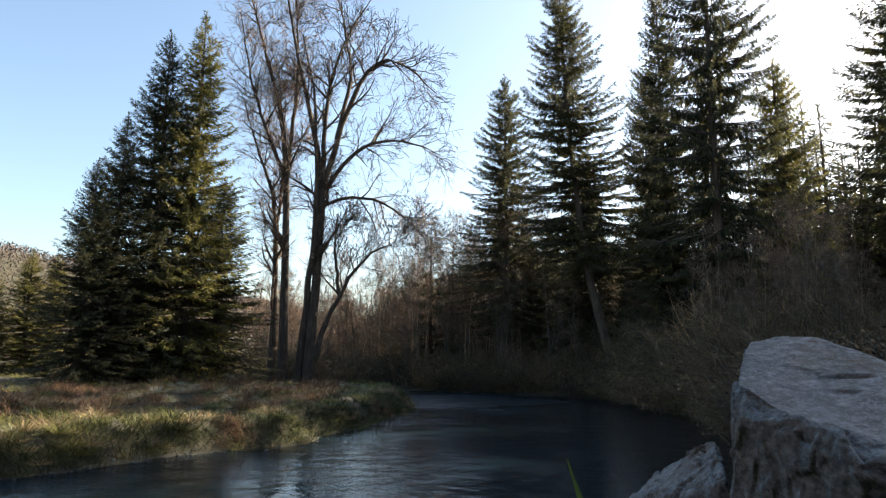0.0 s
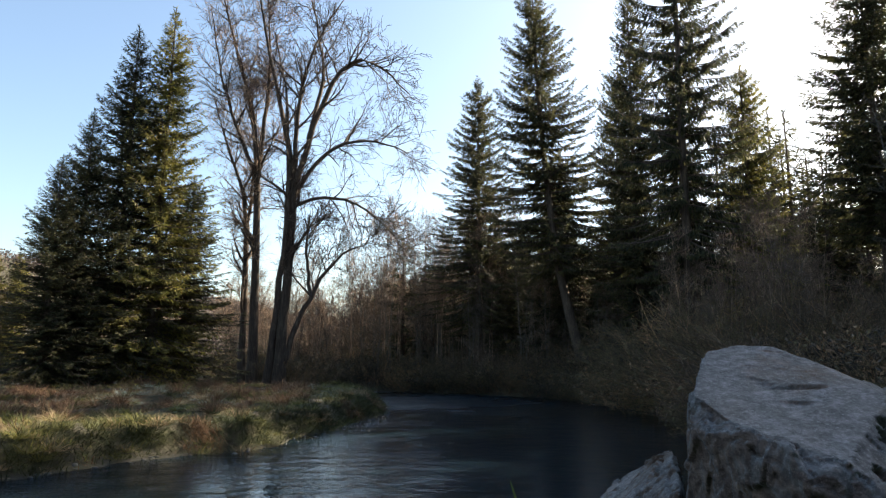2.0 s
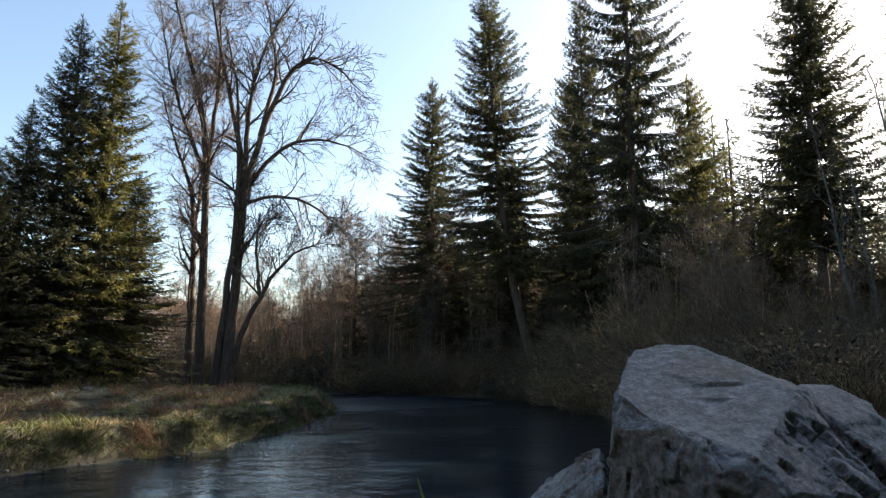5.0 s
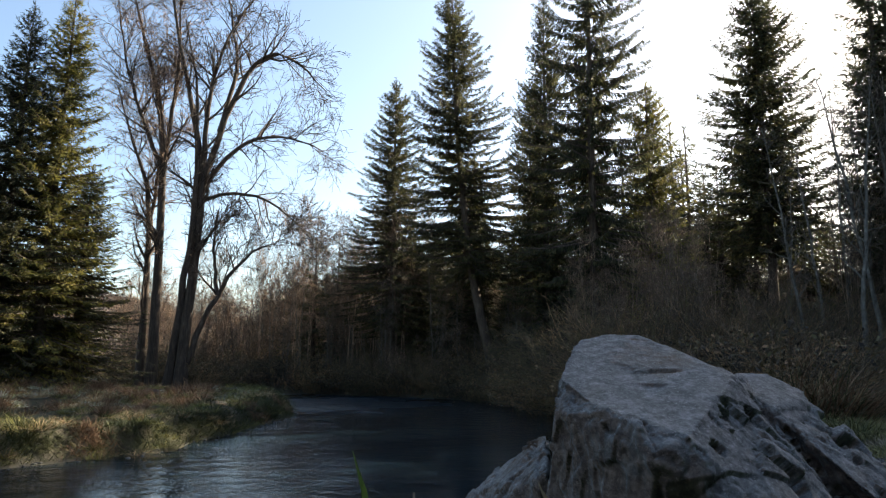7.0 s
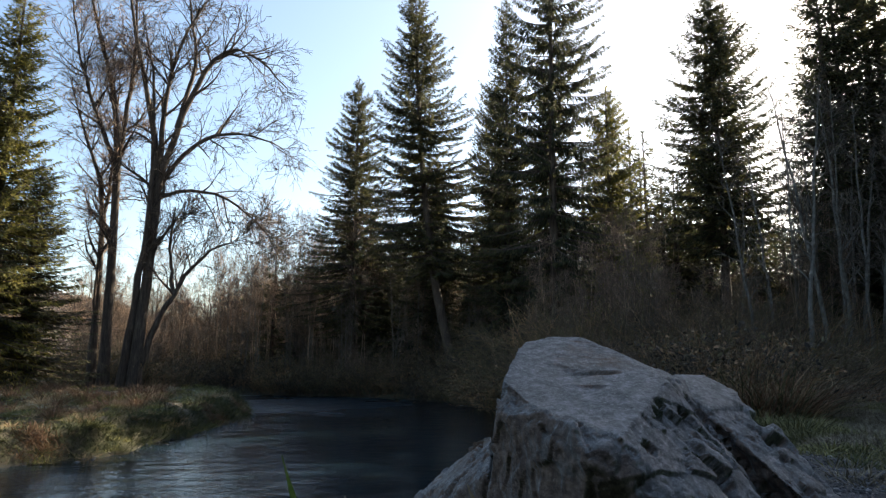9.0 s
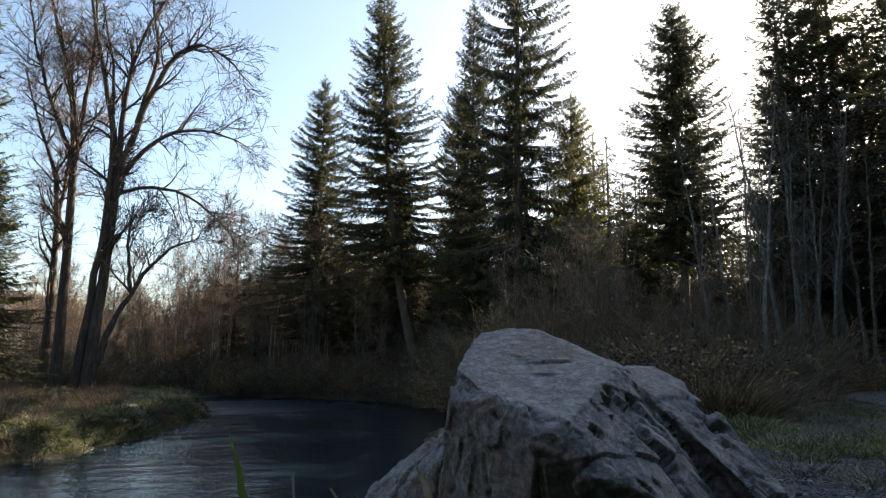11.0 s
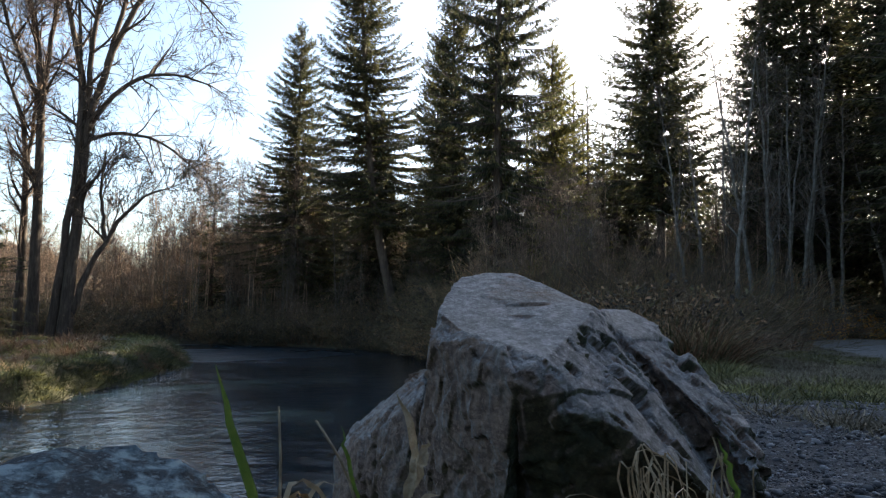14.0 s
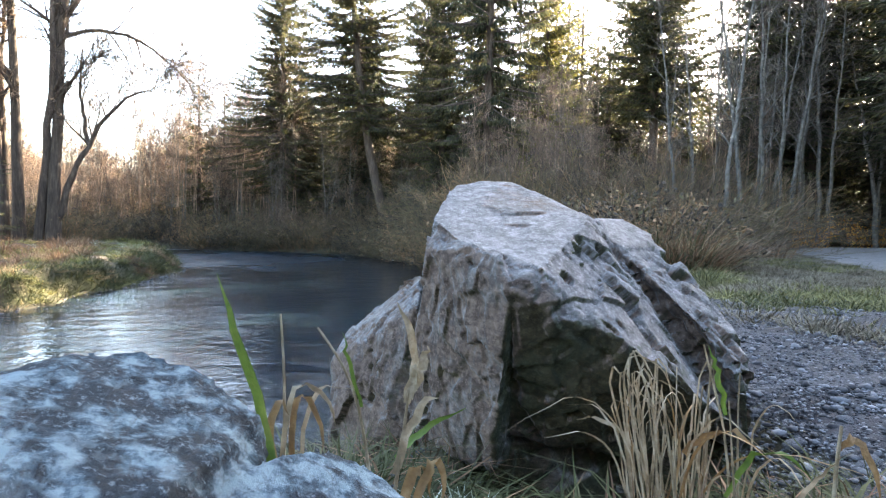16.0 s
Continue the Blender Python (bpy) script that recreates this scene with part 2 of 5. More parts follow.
RIGHT_SHORE = np.array([(-60, -16), (-12, -6), (-4, -0.6), (0, 1.35), (1.2, 1.95), (1.7, 2.6), (2.5, 3.3), (4, 4.6), (6, 8.5), (7.3, 13), (8.4, 17.5), (9.1, 20.1), (9.5, 23.2), (9.3, 29),
                        (8.2, 35.7), (4, 39.3), (-3, 42.5), (-5, 46), (-8, 51.5), (-18, 61), (-80, 96)], float)
ROAD = np.array([(5.5, -14), (8.5, -3), (11, 3.2), (14.3, 8.5), (17.8, 13.4), (22, 17), (29, 15.5), (45, 11)], float)


def line_distance(x, y, line):
    p = np.stack([x, y], -1)
    best = np.full(x.shape, 1e9)
    for a, b in zip(line[:-1], line[1:]):
        d = b - a
        k = np.clip(((p - a) @ d) / (d @ d), 0, 1)
        best = np.minimum(best, np.hypot(p[..., 0] - a[0] - k * d[0], p[..., 1] - a[1] - k * d[1]))
    return best


def in_river(x, y):
    ring = np.concatenate([LEFT_SHORE, RIGHT_SHORE[::-1]])
    inside = np.zeros(x.shape, bool)
    for (x0, y0), (x1, y1) in zip(ring, np.roll(ring, -1, axis=0)):
        if y0 != y1:
            inside ^= ((y0 > y) != (y1 > y)) & (x < (x1 - x0) * (y - y0) / (y1 - y0) + x0)
    return inside


def height(x, y):
    x, y = np.asarray(x, float), np.asarray(y, float)
    p = np.stack([x, y, np.zeros_like(x)], -1)
    wob = 0.35 * vnoise(p, 0.6, 3, 3) * smooth(4, 9, y)
    dl, dr, wet = line_distance(x, y, LEFT_SHORE), line_distance(x, y, RIGHT_SHORE), in_river(x, y)
    s = np.where(wet, -np.minimum(dl, dr), np.minimum(dl, dr)) + wob
    near = np.hypot(x - 1.2, y + 0.3)
    left = 0.5 * smooth(0, 0.8, s) + 0.2 * smooth(2, 12, s) + 0.12 * vnoise(p, 0.5, 5, 3) * smooth(0.5, 2, s) + 0.26 * vnoise(p, 1.2, 6, 3) * smooth(0.3, 1.2, s) + 0.24 * np.abs(vnoise(p, 2.2, 12, 2)) * smooth(0.1, 0.7, s) * smooth(40, 30, y)
    top = 1.66 - 0.36 * smooth(2.0, 11, near) - 0.15 * smooth(14, 30, near)
    right = top * smooth(-0.1, 1.25 + 1.55 * smooth(8, 18, near), s) + 0.12 * vnoise(p, 0.35, 7, 3) * smooth(5, 12, near) * smooth(1, 3, s)
    right = right + 0.018 * vnoise(p, 3.0, 9, 4) * smooth(0.2, 1.0, s)
    land = np.where(dl < dr, left, right)
    bed = -0.7 * smooth(0, 2.5, -s)
    hill = 30 * np.exp(-(((x + 185) / 75) ** 2 + ((y - 215) / 85) ** 2)) + 10 * np.exp(-(((x + 95) / 60) ** 2 + ((y - 260) / 60) ** 2))
    hill = hill + 15 * smooth(75, 170, y) * smooth(-30, 30, x) + 8 * smooth(90, 200, y)
    land = land - 0.26 * np.exp(-(((x - 1.74) / 0.24) ** 2 + ((y - 0.60) / 0.17) ** 2)) - 0.05 * np.exp(-((x - 1.42) ** 2 + (y - 0.85) ** 2) / 0.03)
    road = line_distance(x, y, ROAD)
    flat = smooth(3.2, 1.9, road)
    land = land * (1 - flat) + 1.31 * flat
    return np.where(s > 0, land, bed) + hill


def spread(lo, hi, centre, n, a):
    u = np.linspace(math.asinh((lo - centre) / a), math.asinh((hi - centre) / a), n)
    return centre + a * np.sinh(u)


gx, gy = np.meshgrid(spread(-900, 900, 2.0, 330, 1.2), spread(-250, 1500, 1.2, 380, 1.2))
gz = height(gx, gy)
gi = np.arange(gx.size).reshape(gx.shape)
gf = np.stack([gi[:-1, :-1], gi[:-1, 1:], gi[1:, 1:], gi[1:, :-1]], -1).reshape(-1, 4)
ground = solid("ground", [(np.stack([gx, gy, gz], -1), gf)], M_GROUND, smooth=True)


def ground_z(x, y):
    """The height of the ground sheet at one place."""
    i, j = int(np.clip(np.searchsorted(gy[:, 0], y) - 1, 0, gy.shape[0] - 2)), int(np.clip(np.searchsorted(gx[0], x) - 1, 0, gx.shape[1] - 2))
    u, v = (x - gx[0, j]) / (gx[0, j + 1] - gx[0, j]), (y - gy[i, 0]) / (gy[i + 1, 0] - gy[i, 0])
    return float(gz[i, j] * (1 - u) * (1 - v) + gz[i, j + 1] * u * (1 - v) + gz[i + 1, j] * (1 - u) * v + gz[i + 1, j + 1] * u * v)


tagged(ground, "uneven river banks and meadow of brown soil and turf", "ground", kind="structure")

# water
m, nodes, links, bsdf = node_mat("river_water")
bsdf.inputs["Base Color"].default_value = (0.007, 0.015, 0.022, 1)
bsdf.inputs["Roughness"].default_value = 0.03
bsdf.inputs["IOR"].default_value = 1.33
tc, mp = nodes.new("ShaderNodeTexCoord"), nodes.new("ShaderNodeMapping")
mp.inputs["Scale"].default_value, mp.inputs["Rotation"].default_value = (1.4, 1.9, 1), (0, 0, radians(-12))
links.new(tc.outputs["Object"], mp.inputs["Vector"])
w1, w2, w3 = [nodes.new("ShaderNodeTexNoise") for _ in range(3)]
w1.inputs["Scale"].default_value, w1.inputs["Detail"].default_value, w1.inputs["Distortion"].default_value = 0.85, 4, 0.4
w2.inputs["Scale"].default_value, w2.inputs["Detail"].default_value = 0.22, 3
w3.inputs["Scale"].default_value, w3.inputs["Detail"].default_value, w3.inputs["Distortion"].default_value = 6.0, 3, 0.6
links.new(mp.outputs["Vector"], w1.inputs["Vector"])
links.new(tc.outputs["Object"], w2.inputs["Vector"])
links.new(mp.outputs["Vector"], w3.inputs["Vector"])
calm = ramp_node(nodes, [(0.36, (0.12, 0.12, 0.12)), (0.60, (1, 1, 1))])
links.new(w2.outputs["Fac"], calm.inputs["Fac"])
wb, wc = nodes.new("ShaderNodeBump"), nodes.new("ShaderNodeBump")
wb.inputs["Distance"].default_value, wc.inputs["Distance"].default_value = 0.1, 0.016
wb.inputs["Strength"].default_value = 0.5
# the river is rougher over the shallows at its bend
sep, rough = nodes.new("ShaderNodeSeparateXYZ"), nodes.new("ShaderNodeMapRange")
rough.inputs["From Min"].default_value, rough.inputs["From Max"].default_value = 17, 30
rough.inputs["To Min"].default_value, rough.inputs["To Max"].default_value = 0.075, 0.35
links.new(tc.outputs["Object"], sep.inputs[0])
links.new(sep.outputs["Y"], rough.inputs["Value"])
links.new(rough.outputs["Result"], wb.inputs["Distance"])
links.new(calm.outputs["Color"], wc.inputs["Strength"])
# riffles too small to see one by one blur the mirror there
riffle, patch, dull = nodes.new("ShaderNodeMapRange"), nodes.new("ShaderNodeMapRange"), nodes.new("ShaderNodeMath")
riffle.inputs["From Min"].default_value, riffle.inputs["From Max"].default_value = 27, 33
riffle.inputs["To Min"].default_value, riffle.inputs["To Max"].default_value = 0.02, 0.42
patch.inputs["From Min"].default_value, patch.inputs["From Max"].default_value = 0.35, 0.6
patch.inputs["To Min"].default_value, patch.inputs["To Max"].default_value = 0.5, 1.0
dull.operation = "MULTIPLY"
skew, drift = nodes.new("ShaderNodeMath"), nodes.new("ShaderNodeMath")
skew.operation = drift.operation = "MULTIPLY_ADD"
skew.inputs[1].default_value, drift.inputs[1].default_value = -0.55, 9.0
links.new(sep.outputs["X"], skew.inputs[0])
links.new(sep.outputs["Y"], skew.inputs[2])
links.new(w2.outputs["Fac"], drift.inputs[0])
links.new(skew.outputs[0], drift.inputs[2])
links.new(drift.outputs[0], riffle.inputs["Value"])
links.new(w2.outputs["Fac"], patch.inputs["Value"])
links.new(riffle.outputs["Result"], dull.inputs[0])
links.new(patch.outputs["Result"], dull.inputs[1])
links.new(dull.outputs[0], bsdf.inputs["Roughness"])
links.new(w1.outputs["Fac"], wb.inputs["Height"])
links.new(w3.outputs["Fac"], wc.inputs["Height"])
links.new(wb.outputs["Normal"], wc.inputs["Normal"])
links.new(wc.outputs["Normal"], bsdf.inputs["Normal"])
M_WATER = m
wx, wy = np.meshgrid(np.linspace(-90, 30, 61), np.linspace(-20, 110, 66))
wi = np.arange(wx.size).reshape(wx.shape)
wf = np.stack([wi[:-1, :-1], wi[:-1, 1:], wi[1:, 1:], wi[1:, :-1]], -1).reshape(-1, 4)
water = solid("water", [(np.stack([wx, wy, np.zeros_like(wx)], -1), wf)], M_WATER, smooth=True)
tagged(water, "dark rippling river water reflecting sky and trees", "water", kind="structure")

# road, a strip a little proud of the ground
def ribbon(line, width, lift, n):
    seg = np.concatenate([[0], np.cumsum(np.hypot(*np.diff(line, axis=0).T))])
    k = np.linspace(0, seg[-1], n)
    c = np.stack([np.interp(k, seg, line[:, 0]), np.interp(k, seg, line[:, 1])], -1)
    for _ in range(6):
        c[1:-1] = (c[:-2] + 2 * c[1:-1] + c[2:]) / 4
    t = unit(np.gradient(c, axis=0))
    nrm = np.stack([-t[:, 1], t[:, 0]], -1)
    cols = np.linspace(-1, 1, 9)
    edge = 1 + 0.12 * vnoise(np.stack([c[:, 0], c[:, 1], c[:, 0] * 0], -1), 0.8, 2, 3)
    xy = c[:, None] + nrm[:, None] * (cols[None, :, None] * width / 2 * edge[:, None, None])
    z = height(xy[..., 0], xy[..., 1]) + lift - 0.05 * np.abs(cols[None]) ** 4
    i = np.arange(n * 9).reshape(n, 9)
    return np.concatenate([xy, z[..., None]], -1), np.stack([i[:-1, :-1], i[:-1, 1:], i[1:, 1:], i[1:, :-1]], -1).reshape(-1, 4)


road = solid("road", [ribbon(ROAD, 3.8, 0.05, 90)], M_ROAD, smooth=True)
tagged(road, "grey gravel track along the wood's edge", "road", kind="structure")


# ---- trees ----
def spruce(name, label, H, R, seed, start=0.06, spacing=0.34, per=5, droop=0.25, hang=0.3, dens=9.0, size=0.34, keep=1.0, shape=0.85, needles=None, fine=1.0, ragged=0.1, bow=0.0):
    """A spruce of height H and crown radius R: a tapered trunk with whorls of limbs, and a crown of needle sprays."""
    rng = np.random.default_rng(seed)
    tree = new(name)
    K = 14
    z = np.linspace(-0.3, H, K)
    sway = np.cumsum(rng.normal(0, 0.012 * H / 20, (K, 2)), axis=0)
    sway[:, 0] -= bow * (1 - np.exp(-np.maximum(z, 0) / 9))
    P = np.concatenate([sway, z[:, None]], 1)[None]
    r0 = 0.011 * H + 0.03
    Rr = (r0 * (1 - z / H * 0.97) ** 0.9 + 0.008)[None]
    Rr[0, 0] *= 1.35
    hs = np.arange(start * H + 0.3, H * 0.985, spacing)
    hb = np.repeat(hs, per) + rng.normal(0, spacing * 0.35, len(hs) * per)
    hb = hb[(rng.random(len(hb)) < keep) & (hb < H * 0.99)]
    f = np.clip(hb / H, 0, 1)
    prof = np.clip((1 - f) ** shape, 0.015, 1) * smooth(start - 0.12, start + 0.16, f) ** 0.6
    L = R * prof * rng.uniform(0.55, 1.0, len(hb)) ** 0.6 * (1 + ragged * np.sin(hb * 1.7 + seed))
    az = rng.uniform(0, 2 * np.pi, len(hb))
    M, KB = len(hb), 6
    s = np.linspace(0, 1, KB)[None]
    rise = (0.55 * f ** 1.5 - droop * (1 - f))[:, None] + rng.normal(0, 0.08, (M, 1))
    zz = hb[:, None] + L[:, None] * (rise * s - 0.28 * s * (1 - f[:, None]) * s + 0.22 * s ** 3)
    rad = L[:, None] * s * (1 - 0.06 * s)
    aa = az[:, None] + rng.normal(0, 0.10, (M, 1)) * s
    ox, oy = np.interp(hb, z, sway[:, 0]), np.interp(hb, z, sway[:, 1])
    BP = np.stack([ox[:, None] + rad * np.cos(aa), oy[:, None] + rad * np.sin(aa), zz], -1)
    BR = (0.006 + 0.011 * L[:, None] * (1 - s * 0.85))
    solid("trunk", [tubes(P, Rr, 9), tubes(BP, BR, 3)], M_BARK, tree, "grey-brown scaly trunk with thin limbs", True)
    n = np.maximum((L * dens * 2.7 * fine).astype(int), 4)
    bi = np.repeat(np.arange(M), n)
    N = len(bi)
    u = 1 - rng.random(N) ** 1.25 * 0.92
    k = np.clip(u * (KB - 1), 0, KB - 1.001)
    a, w = k.astype(int), (k - k.astype(int))[:, None]
    B = BP[bi, a] * (1 - w) + BP[bi, np.minimum(a + 1, KB - 1)] * w
    T = unit(BP[bi, np.minimum(a + 1, KB - 1)] - BP[bi, a])
    side = unit(np.cross(T, np.array([0, 0, 1.0]))) * rng.choice([-1, 1], N)[:, None]
    hg = np.clip(hang + rng.normal(0, 0.25, N), -0.25, 1.3)[:, None]
    D = unit(T * rng.uniform(0.25, 1.0, (N, 1)) + side * rng.uniform(0.2, 1.0, (N, 1)) * (1 - 0.5 * hg) + np.array([0, 0, -1.0]) * hg + rng.normal(0, 0.18, (N, 3)))
    Ls = 0.85 * size * rng.uniform(0.5, 1.35, N) * (0.55 + 0.6 * (1 - u)) * (0.5 + 0.5 * np.minimum(L[bi] / 1.2, 1)) / fine ** 0.5
    Ws = Ls * rng.uniform(0.06, 0.11, N)
    nrm = unit(np.array([0, 0, 1.0]) + rng.normal(0, 0.7, (N, 3)))
    top = np.array([[0, 0, 1.0]])
    lead_B = np.stack([np.full(14, sway[-1, 0]), np.full(14, sway[-1, 1]), H - rng.uniform(0, 0.7, 14)], -1)
    lead_D = unit(top + rng.normal(0, 0.45, (14, 3)))
    solid("crown", [sprays(B, D, Ls, Ws, nrm), sprays(lead_B, lead_D, np.full(14, 0.3), np.full(14, 0.035), rng.normal(0, 1, (14, 3)))], needles or M_NEEDLE, tree)
    return tagged(tree, label, "tree")


def grow(P, R, per, s0, s1, angle, length, up, wiggle, K, rng, ratio=0.6, tip=0.3, shrink=0.6):
    """Side branches along each of the given paths."""
    M, KP = R.shape
    N = M * per
    pi = np.repeat(np.arange(M), per)
    s = rng.uniform(s0, s1, N)
    k = np.clip(s * (KP - 1), 0, KP - 1.001)
    a, w = k.astype(int), k - k.astype(int)
    A, B = P[pi, a], P[pi, a + 1]
    start, t = A + (B - A) * w[:, None], unit(B - A)
    r = R[pi, a] * (1 - w) + R[pi, a + 1] * w
    q = rng.normal(0, 1, (N, 3))
    q = unit(q - t * (q * t).sum(-1, keepdims=True))
    ang = np.radians(angle + rng.normal(0, 10, N))[:, None]
    d = np.cos(ang) * t + np.sin(ang) * q
    L = length * rng.uniform(0.5, 1.2, N) * (1 - shrink * s)
    out = [start]
    for _ in range(K - 1):
        d = unit(d + np.array([0, 0, up]) + rng.normal(0, wiggle, (N, 3)))
        out.append(out[-1] + d * (L / (K - 1))[:, None])
    taper = np.linspace(1, tip, K)[None]
    return np.stack(out, 1), (np.clip(r * ratio, 0.004, 0.14))[:, None] * taper


def curve_path(points, K):
    p = np.array(points, float)
    k = np.linspace(0, len(p) - 1, K)
    out = np.stack([np.interp(k, np.arange(len(p)), p[:, j]) for j in range(3)], -1)
    for _ in range(2):
        out[1:-1] = (out[:-2] + 2 * out[1:-1] + out[2:]) / 4
    return out


def bare_tree(name, label, stems, seed, limbs=9, limb_len=5.5, levels=(7, 7, 5), s0=0.3, bark=None, twig=None, sweep=0.07, thin=0.006, angle=42):
    """A leafless tree: given stems (path, foot radius), then limbs, branches and twigs."""
    rng = np.random.default_rng(seed)
    tree = new(name)
    KS = 14
    P = np.stack([curve_path(p, KS) + np.concatenate([np.zeros((1, 3)), rng.normal(0, 0.04, (KS - 1, 3))]) for p, _ in stems])
    R = np.stack([r * np.linspace(1, 0.12, KS) ** 0.9 * np.concatenate([[1.3, 1.08] if i == 0 else [1.0, 1.0], np.ones(KS - 2)]) for i, (_, r) in enumerate(stems)])
    LP, LR = grow(P, R, limbs, s0, 0.97, angle, limb_len, sweep, 0.13, 8, rng, 0.55, 0.25)
    solid("trunk", [tubes(P, R, 10), tubes(LP, LR, 6)], bark or M_BARK, tree, "", True)
    P1, R1 = grow(LP, LR, levels[0], 0.15, 1.0, 44, limb_len * 0.6, 0.02, 0.14, 6, rng, 0.6, 0.3)
    P2, R2 = grow(P1, R1, levels[1], 0.1, 1.0, 46, limb_len * 0.32, 0.01, 0.18, 4, rng, 0.65, 0.5, 0.4)
    P3, R3 = grow(P2, R2, levels[2], 0.15, 1.0, 46, limb_len * 0.17, 0.0, 0.2, 3, rng, 0.7, 0.6, 0.4)
    solid("crown", [tubes(P1, np.maximum(R1, thin * 1.3), 3), tubes(P2, np.maximum(R2, thin), 3), tubes(P3, np.maximum(R3 * 0.8, thin * 0.8), 3)], twig or M_TWIG, tree, "leafless twigs")
    return tagged(tree, label, "tree")


def sapling(name, label, H, seed, per=16, reach=1.6, bark=None, twig=None, lean=0.5, s0=0.3, fork=1, stout=0.007, levels=(4, 2, 1)):
    rng = np.random.default_rng(seed)
    stems = []
    for _ in range(fork):
        dx, dy = rng.normal(0, lean, 2)
        bx, by = rng.normal(0, 0.15, 2) * (fork > 1)
        hh = H * rng.uniform(0.8, 1.0)
        stems.append(([(bx, by, -0.2), (bx + dx * 0.2, by + dy * 0.2, hh * 0.3), (bx + dx * 0.6, by + dy * 0.6, hh * 0.65), (bx + dx, by + dy, hh)], stout * hh + 0.012))
    return bare_tree(name, label, stems, seed, per, reach, levels, s0, bark or M_BARK_PALE, twig or M_TWIG_GREY, 0.10, 0.007, 48)


def thicket(name, label, H, W, seed, stems=70, twig=None, per=5, arch=0.0, category="bush", leaves=0):
    """A tangle of bare stems that rise and arch from a patch of ground."""
    rng = np.random.default_rng(seed)
    K = 6
    az, rr = rng.uniform(0, 2 * np.pi, stems), np.sqrt(rng.random(stems)) * W * 0.5
    pos = np.stack([rr * np.cos(az), rr * np.sin(az), np.full(stems, -0.1)], -1)
    d = unit(np.stack([np.cos(az) * 0.45, np.sin(az) * 0.45, np.ones(stems)], -1) + rng.normal(0, 0.25, (stems, 3)))
    L = H * rng.uniform(0.5, 1.15, stems)
    out = [pos]
    for _ in range(K - 1):
        d = unit(d + rng.normal(0, 0.16, (stems, 3)) + np.array([0, 0, -arch]))
        out.append(out[-1] + d * (L / (K - 1))[:, None])
    P = np.stack(out, 1)
    R = (0.004 + 0.006 * L / 2.5)[:, None] * np.linspace(1, 0.35, K)[None]
    P1, R1 = grow(P, R, per, 0.25, 1.0, 40, H * 0.32, 0.03, 0.2, 4, rng, 0.7, 0.5)
    P2, R2 = grow(P1, R1, 2, 0.2, 1.0, 42, H * 0.16, 0.02, 0.2, 3, rng, 0.8, 0.6)
    pieces = [tubes(P, R, 3), tubes(P1, np.maximum(R1, 0.005), 3), tubes(P2, np.maximum(R2, 0.004), 3)]
    if leaves:
        tips = np.repeat(P2[:, -1], leaves, axis=0) + rng.normal(0, 0.07, (len(P2) * leaves, 3))
        m = len(tips)
        pieces.append(sprays(tips, unit(rng.normal(0, 1, (m, 3))), rng.uniform(0.06, 0.15, m), rng.uniform(0.016, 0.036, m), rng.normal(0, 1, (m, 3))))
    bush = solid(name, pieces, twig or M_TWIG)
    return tagged(bush, label, category, kind="stuff")


def at(bearing, distance):
    b = radians(bearing)
    return 1.2 + distance * math.sin(b), -0.28 + distance * math.cos(b)


def stand(x, y, scale=1.0, tall=None, turn=0.0, sink=0.1):
    z = ground_z(x, y) - sink
    return Matrix.LocRotScale((x, y, z), Euler((0, 0, turn)), (scale, scale, tall or scale))


def in_glade(x, y):
    """The narrow clearing in the wood through which the sun reaches the track."""
    k, off = (x - 22.7) * 0.843 + (y - 19.9) * 0.537, (x - 22.7) * 0.537 - (y - 19.9) * 0.843
    return 1.6 < k < 50 and abs(off) < 0.9


def in_gap(ob, p):
    """The open strip between the single tall spruce and the dark wood, and the open woods up the river: no spruce stands there."""
    b, d = math.degrees(math.atan2(p[0] - 1.2, p[1] + 0.28)), math.hypot(p[0] - 1.2, p[1] + 0.28)
    return ob.name.startswith("spruce") and d > 24 and p[3] > 0.72 and (37.5 < b < 40.6 or -8 < b < 2.0)


def plant(ob, places, label=None):
    """The first place takes the thing itself, the others take copies. A place: x, y, width scale, height scale, turn."""
    places = [p for p in places if not in_glade(p[0], p[1]) and not in_gap(ob, p)]
    for i, (x, y, s, t, turn) in enumerate(places):
        m = stand(x, y, s, t, turn)
        if i:
            copy_thing(ob, m)
        else:
            ob.matrix_basis = m


rnd = random.Random(4)

